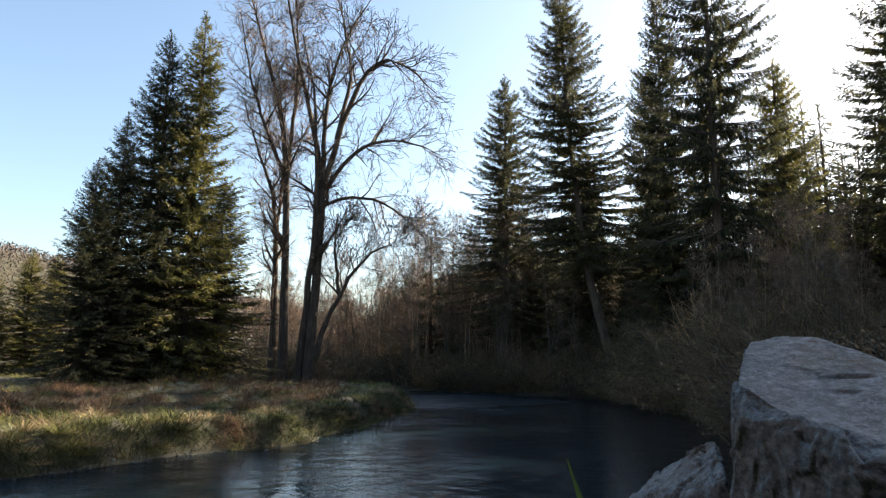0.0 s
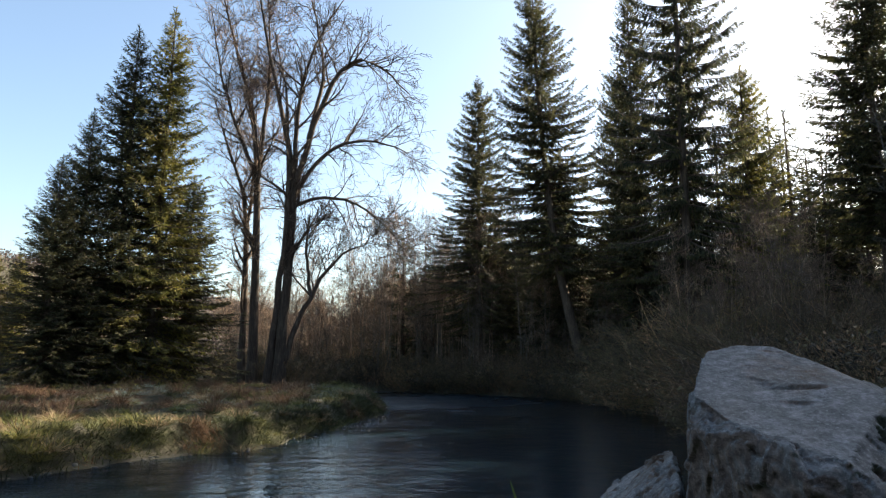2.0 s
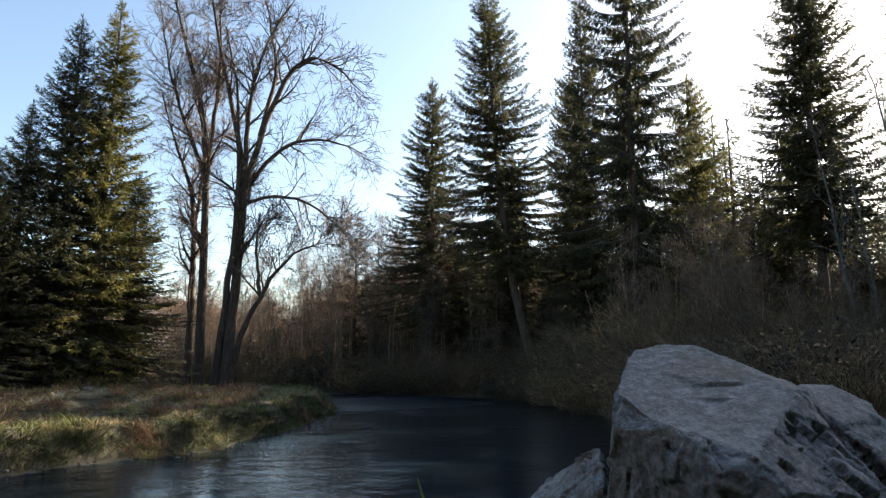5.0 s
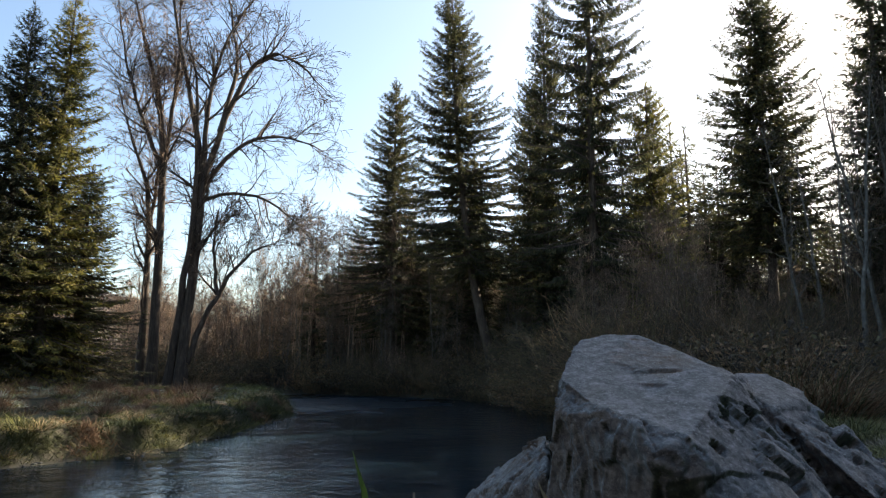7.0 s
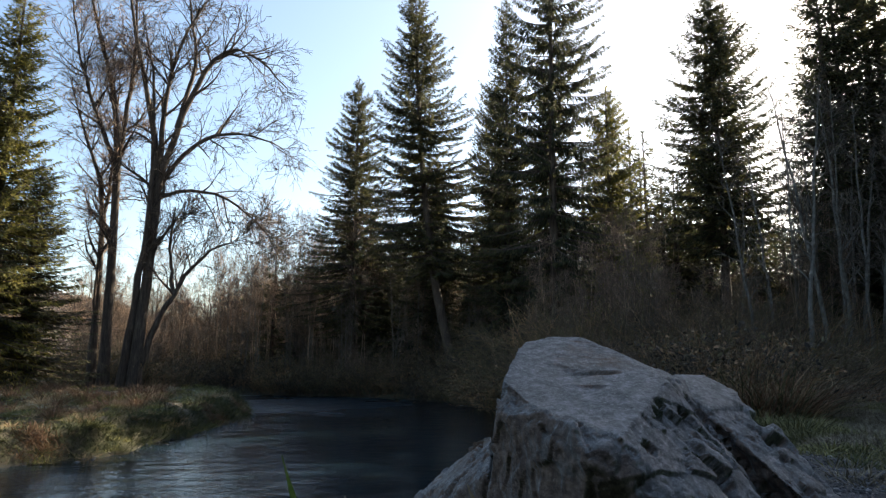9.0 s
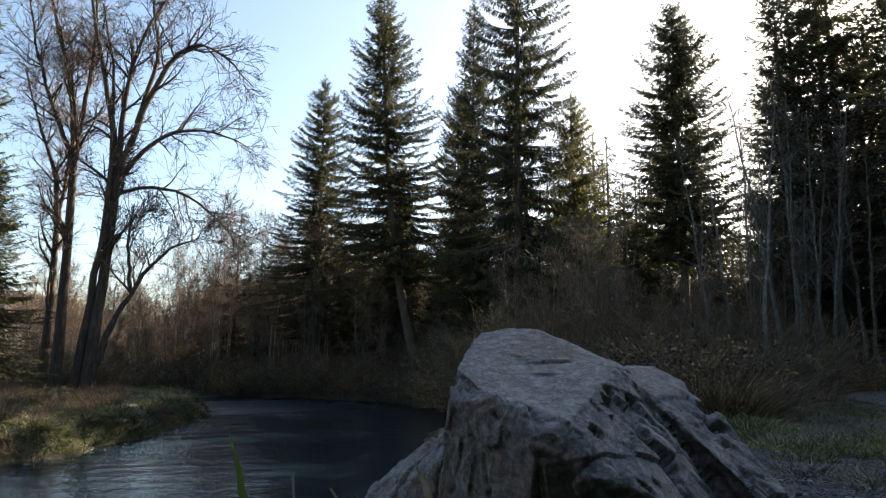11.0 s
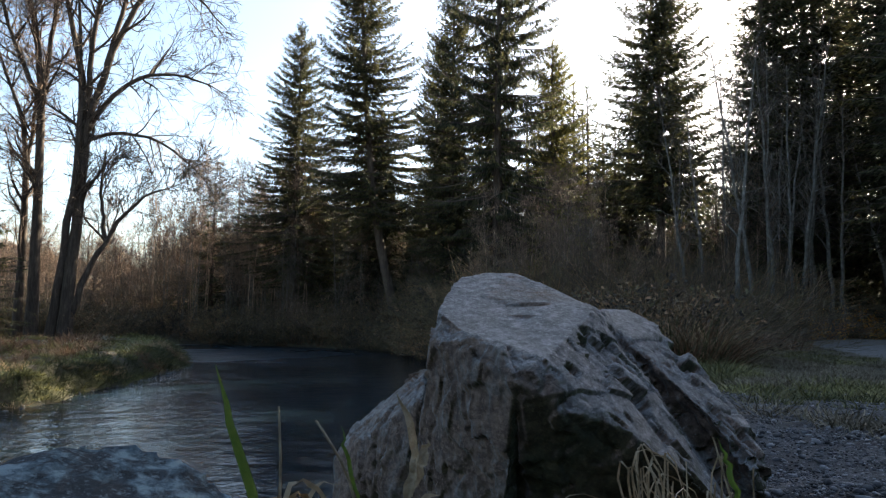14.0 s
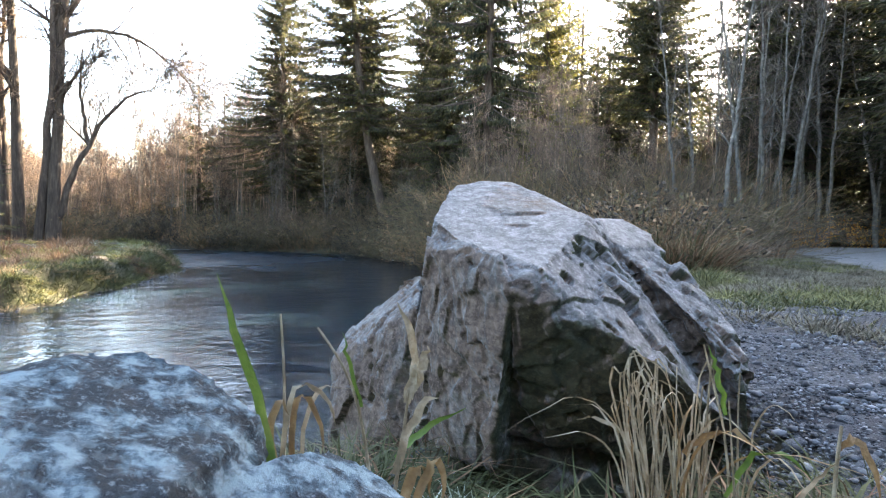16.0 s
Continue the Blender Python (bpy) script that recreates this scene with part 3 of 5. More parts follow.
# the dense spruces beyond the meadow
filler = spruce("spruce", "dark spruce in the wood, some unseen behind to block sky light", 18, 4.6, 13, 0.02, 0.40, 8, 0.30, 0.5, 12, 0.62, 1, 0.7, fine=0.8)
filler["group"] = "spruces in the shaded wood"
dense = spruce("spruce", "dark green spruce clothed to the ground beside the meadow", 18, 5.0, 11, 0.02, 0.24, 8, 0.16, 0.30, 12, 0.46, 1, 0.8)
dense["group"] = "dense spruces by the river"
fill = [(*at(b, d), w, t, u) for b, d, w, t, u in [(6, 45, 0.7, 0.5, 0), (9, 46, 0.75, 0.62, 1), (11.5, 42.5, 0.6, 0.48, 2), (14, 44, 0.75, 0.6, 3), (16.5, 40, 0.6, 0.5, 4), (18.5, 37, 0.6, 0.42, 5), (21, 38, 0.7, 0.5, 6),
        (24, 37.5, 0.7, 0.52, 0.5), (27, 36.5, 0.65, 0.45, 1.5), (29.5, 40, 0.7, 0.5, 2.5), (32, 42, 0.8, 0.55, 3.5), (34, 37, 0.7, 0.42, 4.5), (36.5, 40, 0.8, 0.5, 5.5), (39, 37, 0.7, 0.45, 0.2), (41.5, 41, 0.8, 0.55, 1.2), (3, 52, 0.7, 0.5, 2.2), (0.5, 56, 0.6, 0.45, 3),
        (42.6, 39, 0.9, 1.1, 0.4), (44.4, 37, 1.0, 1.25, 1.4), (46.2, 39, 1.1, 1.3, 2.4), (48.2, 37.5, 1.1, 1.25, 3.4), (50.2, 39, 1.1, 1.3, 4.4), (52.4, 37, 1.1, 1.25, 5.4), (54.8, 39, 1.1, 1.3, 0.9), (57.5, 38, 1.1, 1.3, 1.9), (43.4, 44, 1.0, 1.3, 2.9), (45.3, 45, 1.0, 1.35, 3.9), (19.5, 37.5, 0.75, 0.8, 0.6), (22, 38.5, 0.8, 0.75, 1.6), (24.5, 38, 0.7, 0.6, 2.6), (17.2, 40, 0.6, 0.7, 4.6), (44, 43, 1, 0.9, 0), (46.5, 45, 1, 0.95, 1), (48.5, 43, 1, 0.9, 2), (50.5, 45, 1, 0.95, 3), (52.5, 42, 1, 0.9, 4), (43.5, 56, 1.1, 1.15, 1), (46, 58, 1.1, 1.2, 2), (49, 57, 1.1, 1.2, 3), (52, 58, 1.1, 1.2, 4), (42.3, 48, 0.8, 0.9, 5), (47.5, 52, 1.1, 1.0, 5), (51.5, 52, 1.1, 1.0, 6), (55, 44, 1, 0.95, 0.7), (44.5, 52, 1, 0.9, 2.5)]]
sunny = spruce("spruce", "sunlit yellow-green spruce clothed to the ground", 19, 4.6, 12, 0.03, 0.24, 8, 0.16, 0.35, 12, 0.46, 1, 0.8, M_NEEDLE_SUNLIT)
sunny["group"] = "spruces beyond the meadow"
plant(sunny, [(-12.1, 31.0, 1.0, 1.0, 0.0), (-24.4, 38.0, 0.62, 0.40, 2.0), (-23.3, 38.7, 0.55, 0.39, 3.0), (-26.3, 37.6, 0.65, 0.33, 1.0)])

# spruces on the far bank
open_spruce = spruce("spruce", "slender spruce with open layered boughs on the river bank", 24.5, 7.2, 21, 0.16, 0.31, 9, 0.34, 0.55, 19, 0.42, 0.92, 0.75)
open_spruce["group"] = "spruces on the river bank"
plant(open_spruce, [(4.2, 43.6, 0.85, 0.84, 2.2), (*at(11.0, 43), 0.45, 0.72, 4.0), (14.5, 44, 0.8, 0.75, 5.2), (*at(5.6, 48), 0.6, 0.52, 1.0), (*at(7.6, 50), 0.65, 0.58, 2.0), (*at(10.2, 47), 0.5, 0.62, 3.0), (*at(3.6, 52), 0.5, 0.40, 5.0)])
bowed = spruce("spruce", "tall spruce whose bare lower trunk leans out over the river", 24.5, 7.2, 26, 0.24, 0.31, 9, 0.34, 0.55, 19, 0.42, 0.92, 0.75, bow=3.1)
bowed["group"] = "spruces on the river bank"
plant(bowed, [(*at(13.1, 39), 1.0, 1.0, 0.0)])
old_spruce = spruce("spruce", "tall old spruce with long boughs and hanging twigs", 24.5, 5.6, 22, 0.16, 0.36, 8, 0.34, 0.9, 17, 0.44, 0.88, 0.42)
old_spruce["group"] = "spruces on the river bank"
plant(old_spruce, [(13.3, 30.7, 0.9, 1.12, 0.8), (15.6, 37.0, 0.6, 0.7, 4.6), (12.6, 39.5, 0.6, 0.7, 1.9)])
olive = spruce("spruce", "olive spruce curtained with hanging sunlit twigs", 19.5, 4.4, 23, 0.04, 0.28, 8, 0.38, 1.0, 15, 0.42, 1, 0.6, M_NEEDLE_SUNLIT)
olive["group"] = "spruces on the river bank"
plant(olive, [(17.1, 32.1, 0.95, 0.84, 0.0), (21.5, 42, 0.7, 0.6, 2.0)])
high = spruce("spruce", "tall spruce with a bare lower trunk and dense top", 20, 5.2, 24, 0.30, 0.25, 9, 0.28, 0.5, 17, 0.46, 0.92, 0.55)
high["group"] = "spruces at the wood's edge"
plant(high, [(21.0, 27.9, 1.05, 1.0, 0.0), (22.6, 27.6, 0.7, 0.88, 2.4)])
thin_spruce = spruce("spruce", "thin dark spruce with ragged short boughs", 20, 3.0, 25, 0.16, 0.34, 6, 0.38, 0.5, 12, 0.42, 0.9, 0.35)
thin_spruce["group"] = "spruces at the wood's edge"
wood = [(23.0, 23.0, 1.0, 0.95, 0.5), (24.2, 23.4, 1.2, 1.05, 1.5), (27.6, 22.6, 1.3, 1.1, 2.5), (26.5, 23.5, 1.4, 1.08, 0.1), (28.5, 20.8, 1.5, 1.1, 4.5)]
# past 52 degrees these stand out of view, added to shade the boulder
for b, d in [(54, 31), (57.5, 21), (57.5, 25), (60.5, 25), (43, 40), (46, 37), (48.5, 41), (51, 37), (54, 34), (57, 33), (60, 30), (64, 31), (69, 30), (74, 29), (80, 30), (53, 42), (49, 47)]:
    wood.append((*at(b, d), rnd.uniform(1.2, 1.7), rnd.uniform(0.95, 1.15), rnd.uniform(0, 6)))
# unseen spruces behind the viewpoint, added to block sky light from the rear
for b in range(84, 265, 12):
    fill.append((*at(b + rnd.uniform(-3, 3), rnd.uniform(10, 12)), rnd.uniform(0.9, 1.1), rnd.uniform(0.75, 0.95), rnd.uniform(0, 6)))
    fill.append((*at(b + rnd.uniform(-3, 3), rnd.uniform(16, 20)), rnd.uniform(0.9, 1.2), rnd.uniform(0.9, 1.2), rnd.uniform(0, 6)))
plant(thin_spruce, wood)
plant(dense, [(-13.6, 30.4, 0.9, 0.97, 0.4), (-14.6, 28.9, 0.85, 0.72, 2.1), (-15.0, 27.6, 0.72, 0.57, 4.0), (-11.2, 32.6, 0.95, 0.60, 1.0), (12.2, 34.8, 0.95, 1.32, 3.0)])
plant(filler, fill)

# the leafless trees at the end of the meadow
hero = bare_tree("bare_tree", "tall leafless tree with spreading arched limbs", [
    ([(-7.2, 36.2, 0.3), (-7.1, 36.2, 3.6), (-7.0, 36.2, 7.4), (-6.6, 36.2, 11.2), (-7.2, 36.3, 13.7), (-7.8, 36.3, 16.5), (-8.6, 36.3, 19.3), (-9.8, 36.3, 25)], 0.31),
    ([(-6.95, 36.2, 10.4), (-6.0, 36.0, 14.8), (-4.8, 35.8, 18.2), (-3.3, 35.6, 19.4), (-1.8, 35.6, 18.6), (-0.4, 35.6, 17.0)], 0.19),
    ([(-6.98, 36.2, 10.4), (-5.0, 36.4, 11.3), (-3.0, 36.6, 10.7), (-1.3, 36.6, 9.3), (-0.6, 36.6, 8.0)], 0.11),
    ([(-6.92, 36.2, 10.6), (-5.7, 36.6, 13.5), (-3.9, 37.0, 14.7), (-1.9, 37.0, 14.7), (-0.1, 37.0, 13.8)], 0.15),
    ([(-6.1, 36.0, 14.4), (-5.4, 36.5, 18.7), (-6.0, 36.8, 21.7), (-6.9, 37.0, 26.0)], 0.14),
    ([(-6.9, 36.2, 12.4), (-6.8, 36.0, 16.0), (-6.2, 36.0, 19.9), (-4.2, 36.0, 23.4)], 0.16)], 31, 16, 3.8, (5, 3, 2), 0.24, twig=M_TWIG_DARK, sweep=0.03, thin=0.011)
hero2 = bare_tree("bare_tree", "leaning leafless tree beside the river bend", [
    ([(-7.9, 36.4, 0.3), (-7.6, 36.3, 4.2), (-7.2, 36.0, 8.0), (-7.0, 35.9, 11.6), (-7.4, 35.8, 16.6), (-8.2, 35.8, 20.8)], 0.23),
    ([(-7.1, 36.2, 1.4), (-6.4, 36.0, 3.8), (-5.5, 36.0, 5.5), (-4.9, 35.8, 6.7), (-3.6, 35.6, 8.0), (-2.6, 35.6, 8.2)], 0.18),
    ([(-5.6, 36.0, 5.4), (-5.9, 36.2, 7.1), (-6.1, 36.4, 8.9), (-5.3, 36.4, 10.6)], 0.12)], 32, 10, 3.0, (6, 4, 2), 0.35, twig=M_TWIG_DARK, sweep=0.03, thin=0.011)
hero3 = bare_tree("bare_tree", "tall leafless tree with many upright reddish branches", [
    ([(-8.8, 36.8, 0.4), (-8.9, 36.8, 6.2), (-9.1, 36.8, 12.8), (-9.6, 36.9, 16.4), (-10.8, 37.0, 20.0), (-12.1, 37.0, 24.5)], 0.26),
    ([(-9.1, 36.8, 12.2), (-10.4, 36.6, 15.2), (-11.4, 36.5, 18.0), (-12.3, 36.4, 22.6)], 0.14),
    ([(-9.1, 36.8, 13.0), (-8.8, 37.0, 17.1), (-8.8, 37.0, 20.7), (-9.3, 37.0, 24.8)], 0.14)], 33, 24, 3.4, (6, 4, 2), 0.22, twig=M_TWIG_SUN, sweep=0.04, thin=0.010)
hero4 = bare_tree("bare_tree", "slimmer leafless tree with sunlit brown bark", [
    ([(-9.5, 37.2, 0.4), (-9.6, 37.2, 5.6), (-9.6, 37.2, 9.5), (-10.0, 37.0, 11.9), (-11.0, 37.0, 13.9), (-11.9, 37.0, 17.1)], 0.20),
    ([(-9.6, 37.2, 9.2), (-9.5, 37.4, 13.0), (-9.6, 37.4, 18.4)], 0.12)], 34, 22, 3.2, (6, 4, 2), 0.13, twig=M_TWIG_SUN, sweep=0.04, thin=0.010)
for t in (hero, hero2, hero3, hero4):
    t["group"] = "leafless trees at the meadow's end"

# pale saplings along the far bank and at the wood's edge
s1 = sapling("sapling", "thin leafless sapling with pale grey bark", 11, 41, 16, 1.8, lean=0.8, stout=0.0035, levels=(4, 3, 1))
s2 = sapling("sapling", "thin forked leafless sapling with grey twigs", 10, 42, 12, 1.9, lean=0.9, fork=2, stout=0.003, levels=(4, 3, 1))
s3 = sapling("sapling", "leafless reddish-brown sapling on the bank", 9, 43, 10, 1.9, lean=1.0, twig=M_TWIG, fork=3, stout=0.003, levels=(4, 3, 1))
for ob, n in ((s1, 70), (s2, 70), (s3, 70)):
    ob["group"] = "saplings on the river bank"
    places = []
    while len(places) < n:
        b, d = rnd.uniform(-8, 42), rnd.uniform(36, 60)
        x, y = at(b, d)
        if abs(b - 31.5) < 2.2 and d < 50:
            continue
        if ground_z(x, y) > 0.5 and line_distance(np.array([x]), np.array([y]), LEFT_SHORE)[0] > 1.5:
            places.append((x, y, rnd.uniform(0.8, 1.1), rnd.uniform(0.65, 1.1) * (1.1 if b < 12 else 0.9), rnd.uniform(0, 6)))
    plant(ob, places)
s6 = sapling("sapling", "thin brown leafless sapling in the brush on the bank", 9, 47, 12, 1.9, bark=M_TWIG, lean=1.1, twig=M_TWIG, fork=3, s0=0.15, stout=0.003, levels=(4, 3, 1))
s7 = sapling("sapling", "thin grey leafless sapling in the brush on the bank", 8, 48, 12, 1.8, bark=M_BARK, lean=1.1, fork=2, s0=0.15, stout=0.0035, levels=(4, 3, 1))
for ob, n in ((s6, 56), (s7, 44)):
    ob["group"] = "saplings in the brush"
    places = []
    while len(places) < n:
        b, d = (rnd.uniform(-8, 8), rnd.uniform(42, 58)) if len(places) % 2 == 0 else (rnd.uniform(9, 44), rnd.uniform(23, 33))
        x, y = at(b, d)
        ax, ay = np.array([x]), np.array([y])
        if ground_z(x, y) > 0.6 and line_distance(ax, ay, ROAD)[0] > 3.2 and line_distance(ax, ay, LEFT_SHORE)[0] > 2 and line_distance(ax, ay, RIGHT_SHORE)[0] > 0.8:
            places.append((x, y, rnd.uniform(0.45, 0.7), rnd.uniform(0.35, 0.75), rnd.uniform(0, 6)) if d < 36 else (x, y, rnd.uniform(0.7, 1.1), rnd.uniform(0.9, 1.3), rnd.uniform(0, 6)))
    places += [(*at(rnd.uniform(-18, -8.5), rnd.uniform(44, 58)), rnd.uniform(0.8, 1.1), rnd.uniform(0.6, 0.95), rnd.uniform(0, 6)) for _ in range(14)]
    plant(ob, places)
s4 = sapling("birch_sapling", "slender leaning sapling with pale bark beside the track", 13, 44, 16, 1.6, lean=0.9, s0=0.3)
s4["group"] = "saplings at the wood's edge"
plant(s4, [(*at(b, d), s, t, u) for b, d, s, t, u in [(40.5, 22, 1, 0.9, 0), (42.2, 23, 1, 1.05, 2), (43.5, 24.5, 1, 1, 3.6), (45.2, 29, 1.1, 1.2, 5), (46.3, 31, 1, 1.3, 1), (48.2, 33, 1.1, 1.3, 2.7), (44.6, 27, 0.9, 1.1, 0.6), (47.2, 34, 0.9, 1.2, 2.2), (49.6, 34, 0.9, 1.3, 5.5), (43.0, 27, 0.8, 1.1, 4.1),
                                                   (51, 33, 1, 1.3, 4), (38.6, 26, 0.9, 0.95, 1.4), (37.2, 24, 0.8, 0.9, 3), (36, 29, 0.8, 0.8, 4.4), (53, 32, 1, 1.2, 0.3)] + [(rnd.uniform(38, 56), rnd.uniform(29, 40), rnd.uniform(0.8, 1.2), rnd.uniform(0.9, 1.35), rnd.uniform(0, 6)) for _ in range(26)]])

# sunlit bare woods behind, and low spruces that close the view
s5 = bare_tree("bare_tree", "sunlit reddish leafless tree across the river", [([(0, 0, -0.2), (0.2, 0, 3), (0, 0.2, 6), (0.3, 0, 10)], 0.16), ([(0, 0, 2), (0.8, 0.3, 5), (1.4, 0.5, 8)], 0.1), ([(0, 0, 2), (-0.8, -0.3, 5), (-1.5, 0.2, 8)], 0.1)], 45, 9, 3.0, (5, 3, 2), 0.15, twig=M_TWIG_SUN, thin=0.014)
s5["group"] = "leafless trees across the river"
places = [(*at(-3.5, 58), 1, 0.95, 1.0), (*at(-5.5, 62), 1, 0.9, 3.0)]
while len(places) < 34:
    b, d = rnd.uniform(-24, 16), rnd.uniform(58, 95)
    x, y = at(b, d)
    if ground_z(x, y) > 0.4:
        places.append((x, y, rnd.uniform(0.8, 1.2), rnd.uniform(0.7, 1.0), rnd.uniform(0, 6)))
plant(s5, places)
low = spruce("spruce", "small dark spruce in the wood behind", 12, 3.6, 46, 0.03, 0.45, 5, 0.25, 0.4, 7, 0.55, 1, 0.8, fine=0.7)
low["group"] = "spruces in the wood behind"
places = [(*at(b, d), 1.2, t, b) for b, d, t in [(25, 45, 1.2), (26.5, 43, 1.15), (28, 46, 1.2), (29.2, 43, 1.1), (30.5, 45, 0.95), (31.5, 43, 0.9), (32.7, 46, 1.05), (34, 44, 1.15), (35, 47, 1.2), (30.2, 50, 1.0), (33.2, 52, 1.2), (27, 51, 1.25), (28.8, 50, 1.15), (31.8, 50, 1.0), (36.5, 44, 1.15), (38, 46, 0.72), (39.4, 44, 0.68), (40.5, 45, 0.7), (37.4, 47, 0.7), (38.8, 50, 0.72), (40, 51, 0.7), (24, 48, 1.2)]]
while len(places) < 80:
    b = rnd.uniform(-3, 62)
    d = rnd.uniform(43, 70)
    x, y = at(b, d)
    if ground_z(x, y) > 0.5:
        places.append((x, y, rnd.uniform(0.9, 1.3), rnd.uniform(0.6, 1.0), rnd.uniform(0, 6)))
plant(low, places)

# thickets on the banks
t1 = thicket("thicket", "tangled reddish-brown leafless thicket on the bank", 3.2, 3.0, 51, 60, per=4)
t2 = thicket("thicket", "tangled grey leafless thicket on the bank", 4.2, 3.4, 52, 60, M_BRUSH, per=4)
for ob, n in ((t1, 120), (t2, 120)):
    ob["group"] = "thickets on the bank"
    places = []
    while len(places) < n:
        k = rnd.random()
        if k < 0.5:
            b, d = rnd.uniform(-5, 42), rnd.uniform(24, 44)
        elif k < 0.68:
            b, d = rnd.uniform(22, 35.5), rnd.uniform(13, 28)
        elif k < 0.86:
            b, d = rnd.uniform(31, 41), rnd.uniform(20, 33)
        else:
            b, d = rnd.uniform(-16, -6), rnd.uniform(52, 62)
        x, y = at(b, d)
        ax, ay = np.array([x]), np.array([y])
        rd = line_distance(ax, ay, RIGHT_SHORE)[0]
        if ground_z(x, y) > 0.35 and rd > 0.4 and line_distance(ax, ay, ROAD)[0] > 3.5 and (x > 0 or y > 45):
            lower = 0.55 if math.hypot(x - 1.2, y + 0.28) < 24 else 1.0
            places.append((x, y, rnd.uniform(0.8, 1.3), rnd.uniform(0.6, 1.15) * lower, rnd.uniform(0, 6)))
    plant(ob, places)

# brush with withered leaves that overhangs the water along the far bank, and in front of the dark wood
t4 = thicket("thicket", "low brown brush with withered leaves overhanging the water", 1.7, 2.0, 54, 40, M_BRUSH, per=3, arch=0.05, leaves=2)
t5 = thicket("thicket", "dark tangled brush with a few olive leaves on the bank", 2.6, 2.4, 55, 40, M_BRUSH, per=3, arch=0.03, leaves=2)
reach = np.concatenate([[0], np.cumsum(np.hypot(*np.diff(RIGHT_SHORE[10:20], axis=0).T))])
for ob, n, back in ((t4, 90, 1.2), (t5, 90, 3.0)):
    ob["group"] = "brush along the far bank"
    places = []
    while len(places) < n:
        k = rnd.random() * reach[-1]
        x, y = float(np.interp(k, reach, RIGHT_SHORE[10:20, 0])) + rnd.uniform(0, back), float(np.interp(k, reach, RIGHT_SHORE[10:20, 1])) + rnd.uniform(0, back)
        if not bool(in_river(np.array([x]), np.array([y]))[0]):
            places.append((x, y, rnd.uniform(0.8, 1.3), rnd.uniform(0.6, 1.2), rnd.uniform(0, 6)))
    places += [(*at(rnd.uniform(-17, -10.5), rnd.uniform(39, 48)), rnd.uniform(0.9, 1.3), rnd.uniform(0.8, 1.4), rnd.uniform(0, 6)) for _ in range(14)]
    places += [(*at(rnd.uniform(40.5, 58), rnd.uniform(31.5, 40)), rnd.uniform(0.9, 1.3), rnd.uniform(0.8, 1.5), rnd.uniform(0, 6)) for _ in range(22)]
    plant(ob, [p for p in places if line_distance(np.array([p[0]]), np.array([p[1]]), ROAD)[0] > 3.0])

t3 = thicket("thicket", "dense low brush mound behind the boulder", 1.6, 1.8, 53, 110, M_BRUSH, per=5, arch=0.03, leaves=1)
t3["group"] = "brush behind the boulder"
plant(t3, [(*at(b, d), w, t, u) for b, d, w, t, u in [(30.5, 12.5, 1, 0.9, 0), (33, 11.5, 1, 0.95, 1), (34.8, 12.4, 0.9, 1.0, 2), (34.5, 10.2, 0.6, 0.6, 5), (33.8, 13.5, 1.1, 1.1, 6), (28, 13.5, 1, 1, 0.5)]])

# wooded slope far behind the river
hrng = np.random.default_rng(56)
N = 4200
bb, dd = np.radians(hrng.uniform(-7, 66, N)), hrng.uniform(85, 190, N)
hx, hy = 1.2 + dd * np.sin(bb), dd * np.cos(bb)
hh = hrng.uniform(5, 11, N)
B = np.repeat(np.stack([hx, hy, height(hx, hy)], -1), 26, axis=0)
lift = hrng.random(N * 26)
a = hrng.uniform(0, 6.28, N * 26)
H = np.repeat(hh, 26)
B[:, 2] += lift * H
D = unit(np.stack([np.cos(a), np.sin(a), hrng.uniform(-0.4, 0.5, N * 26)], -1))
slope = solid("wooded_slope", [sprays(B, D, (1.02 - lift) * H * 0.28 + 0.3, np.full(N * 26, 0.3), hrng.normal(0, 0.5, (N * 26, 3)) + np.array([0, 0, 1.0]))], M_FARSPRUCE)
tagged(slope, "dark distant woods on the slope behind the river", "woods", kind="stuff")

# leafless woods on the distant hill and behind the meadow
hrng = np.random.default_rng(57)
N = 8000
hx, hy = hrng.uniform(-300, -8, N), 62 + 270 * hrng.random(N)
ok = (np.arctan2(hx - 1.2, hy) > -0.75) & (line_distance(hx, hy, RIGHT_SHORE) > 3) & (line_distance(hx, hy, LEFT_SHORE) > 3)
hx, hy = hx[ok], hy[ok]
n = len(hx) * 18
size = np.repeat(np.hypot(hx, hy) / 200, 18)
B = np.repeat(np.stack([hx, hy, height(hx, hy)], -1), 18, axis=0) + hrng.normal(0, 1.8, (n, 3)) * np.array([1, 1, 0])
B[:, 2] += hrng.uniform(0, 2.6, n)
D = unit(hrng.normal(0, 1, (n, 3)) + np.array([0, 0, 0.5]))
woods = solid("hill_woods", [sprays(B, D, hrng.uniform(0.5, 1.2, n), 0.04 + 0.12 * size, hrng.normal(0, 0.3, (n, 3)) + np.array([0.3, -0.6, 0.8]))], M_WOODS)
tagged(woods, "leafless reddish-brown woods on the distant hill", "woods", kind="stuff")


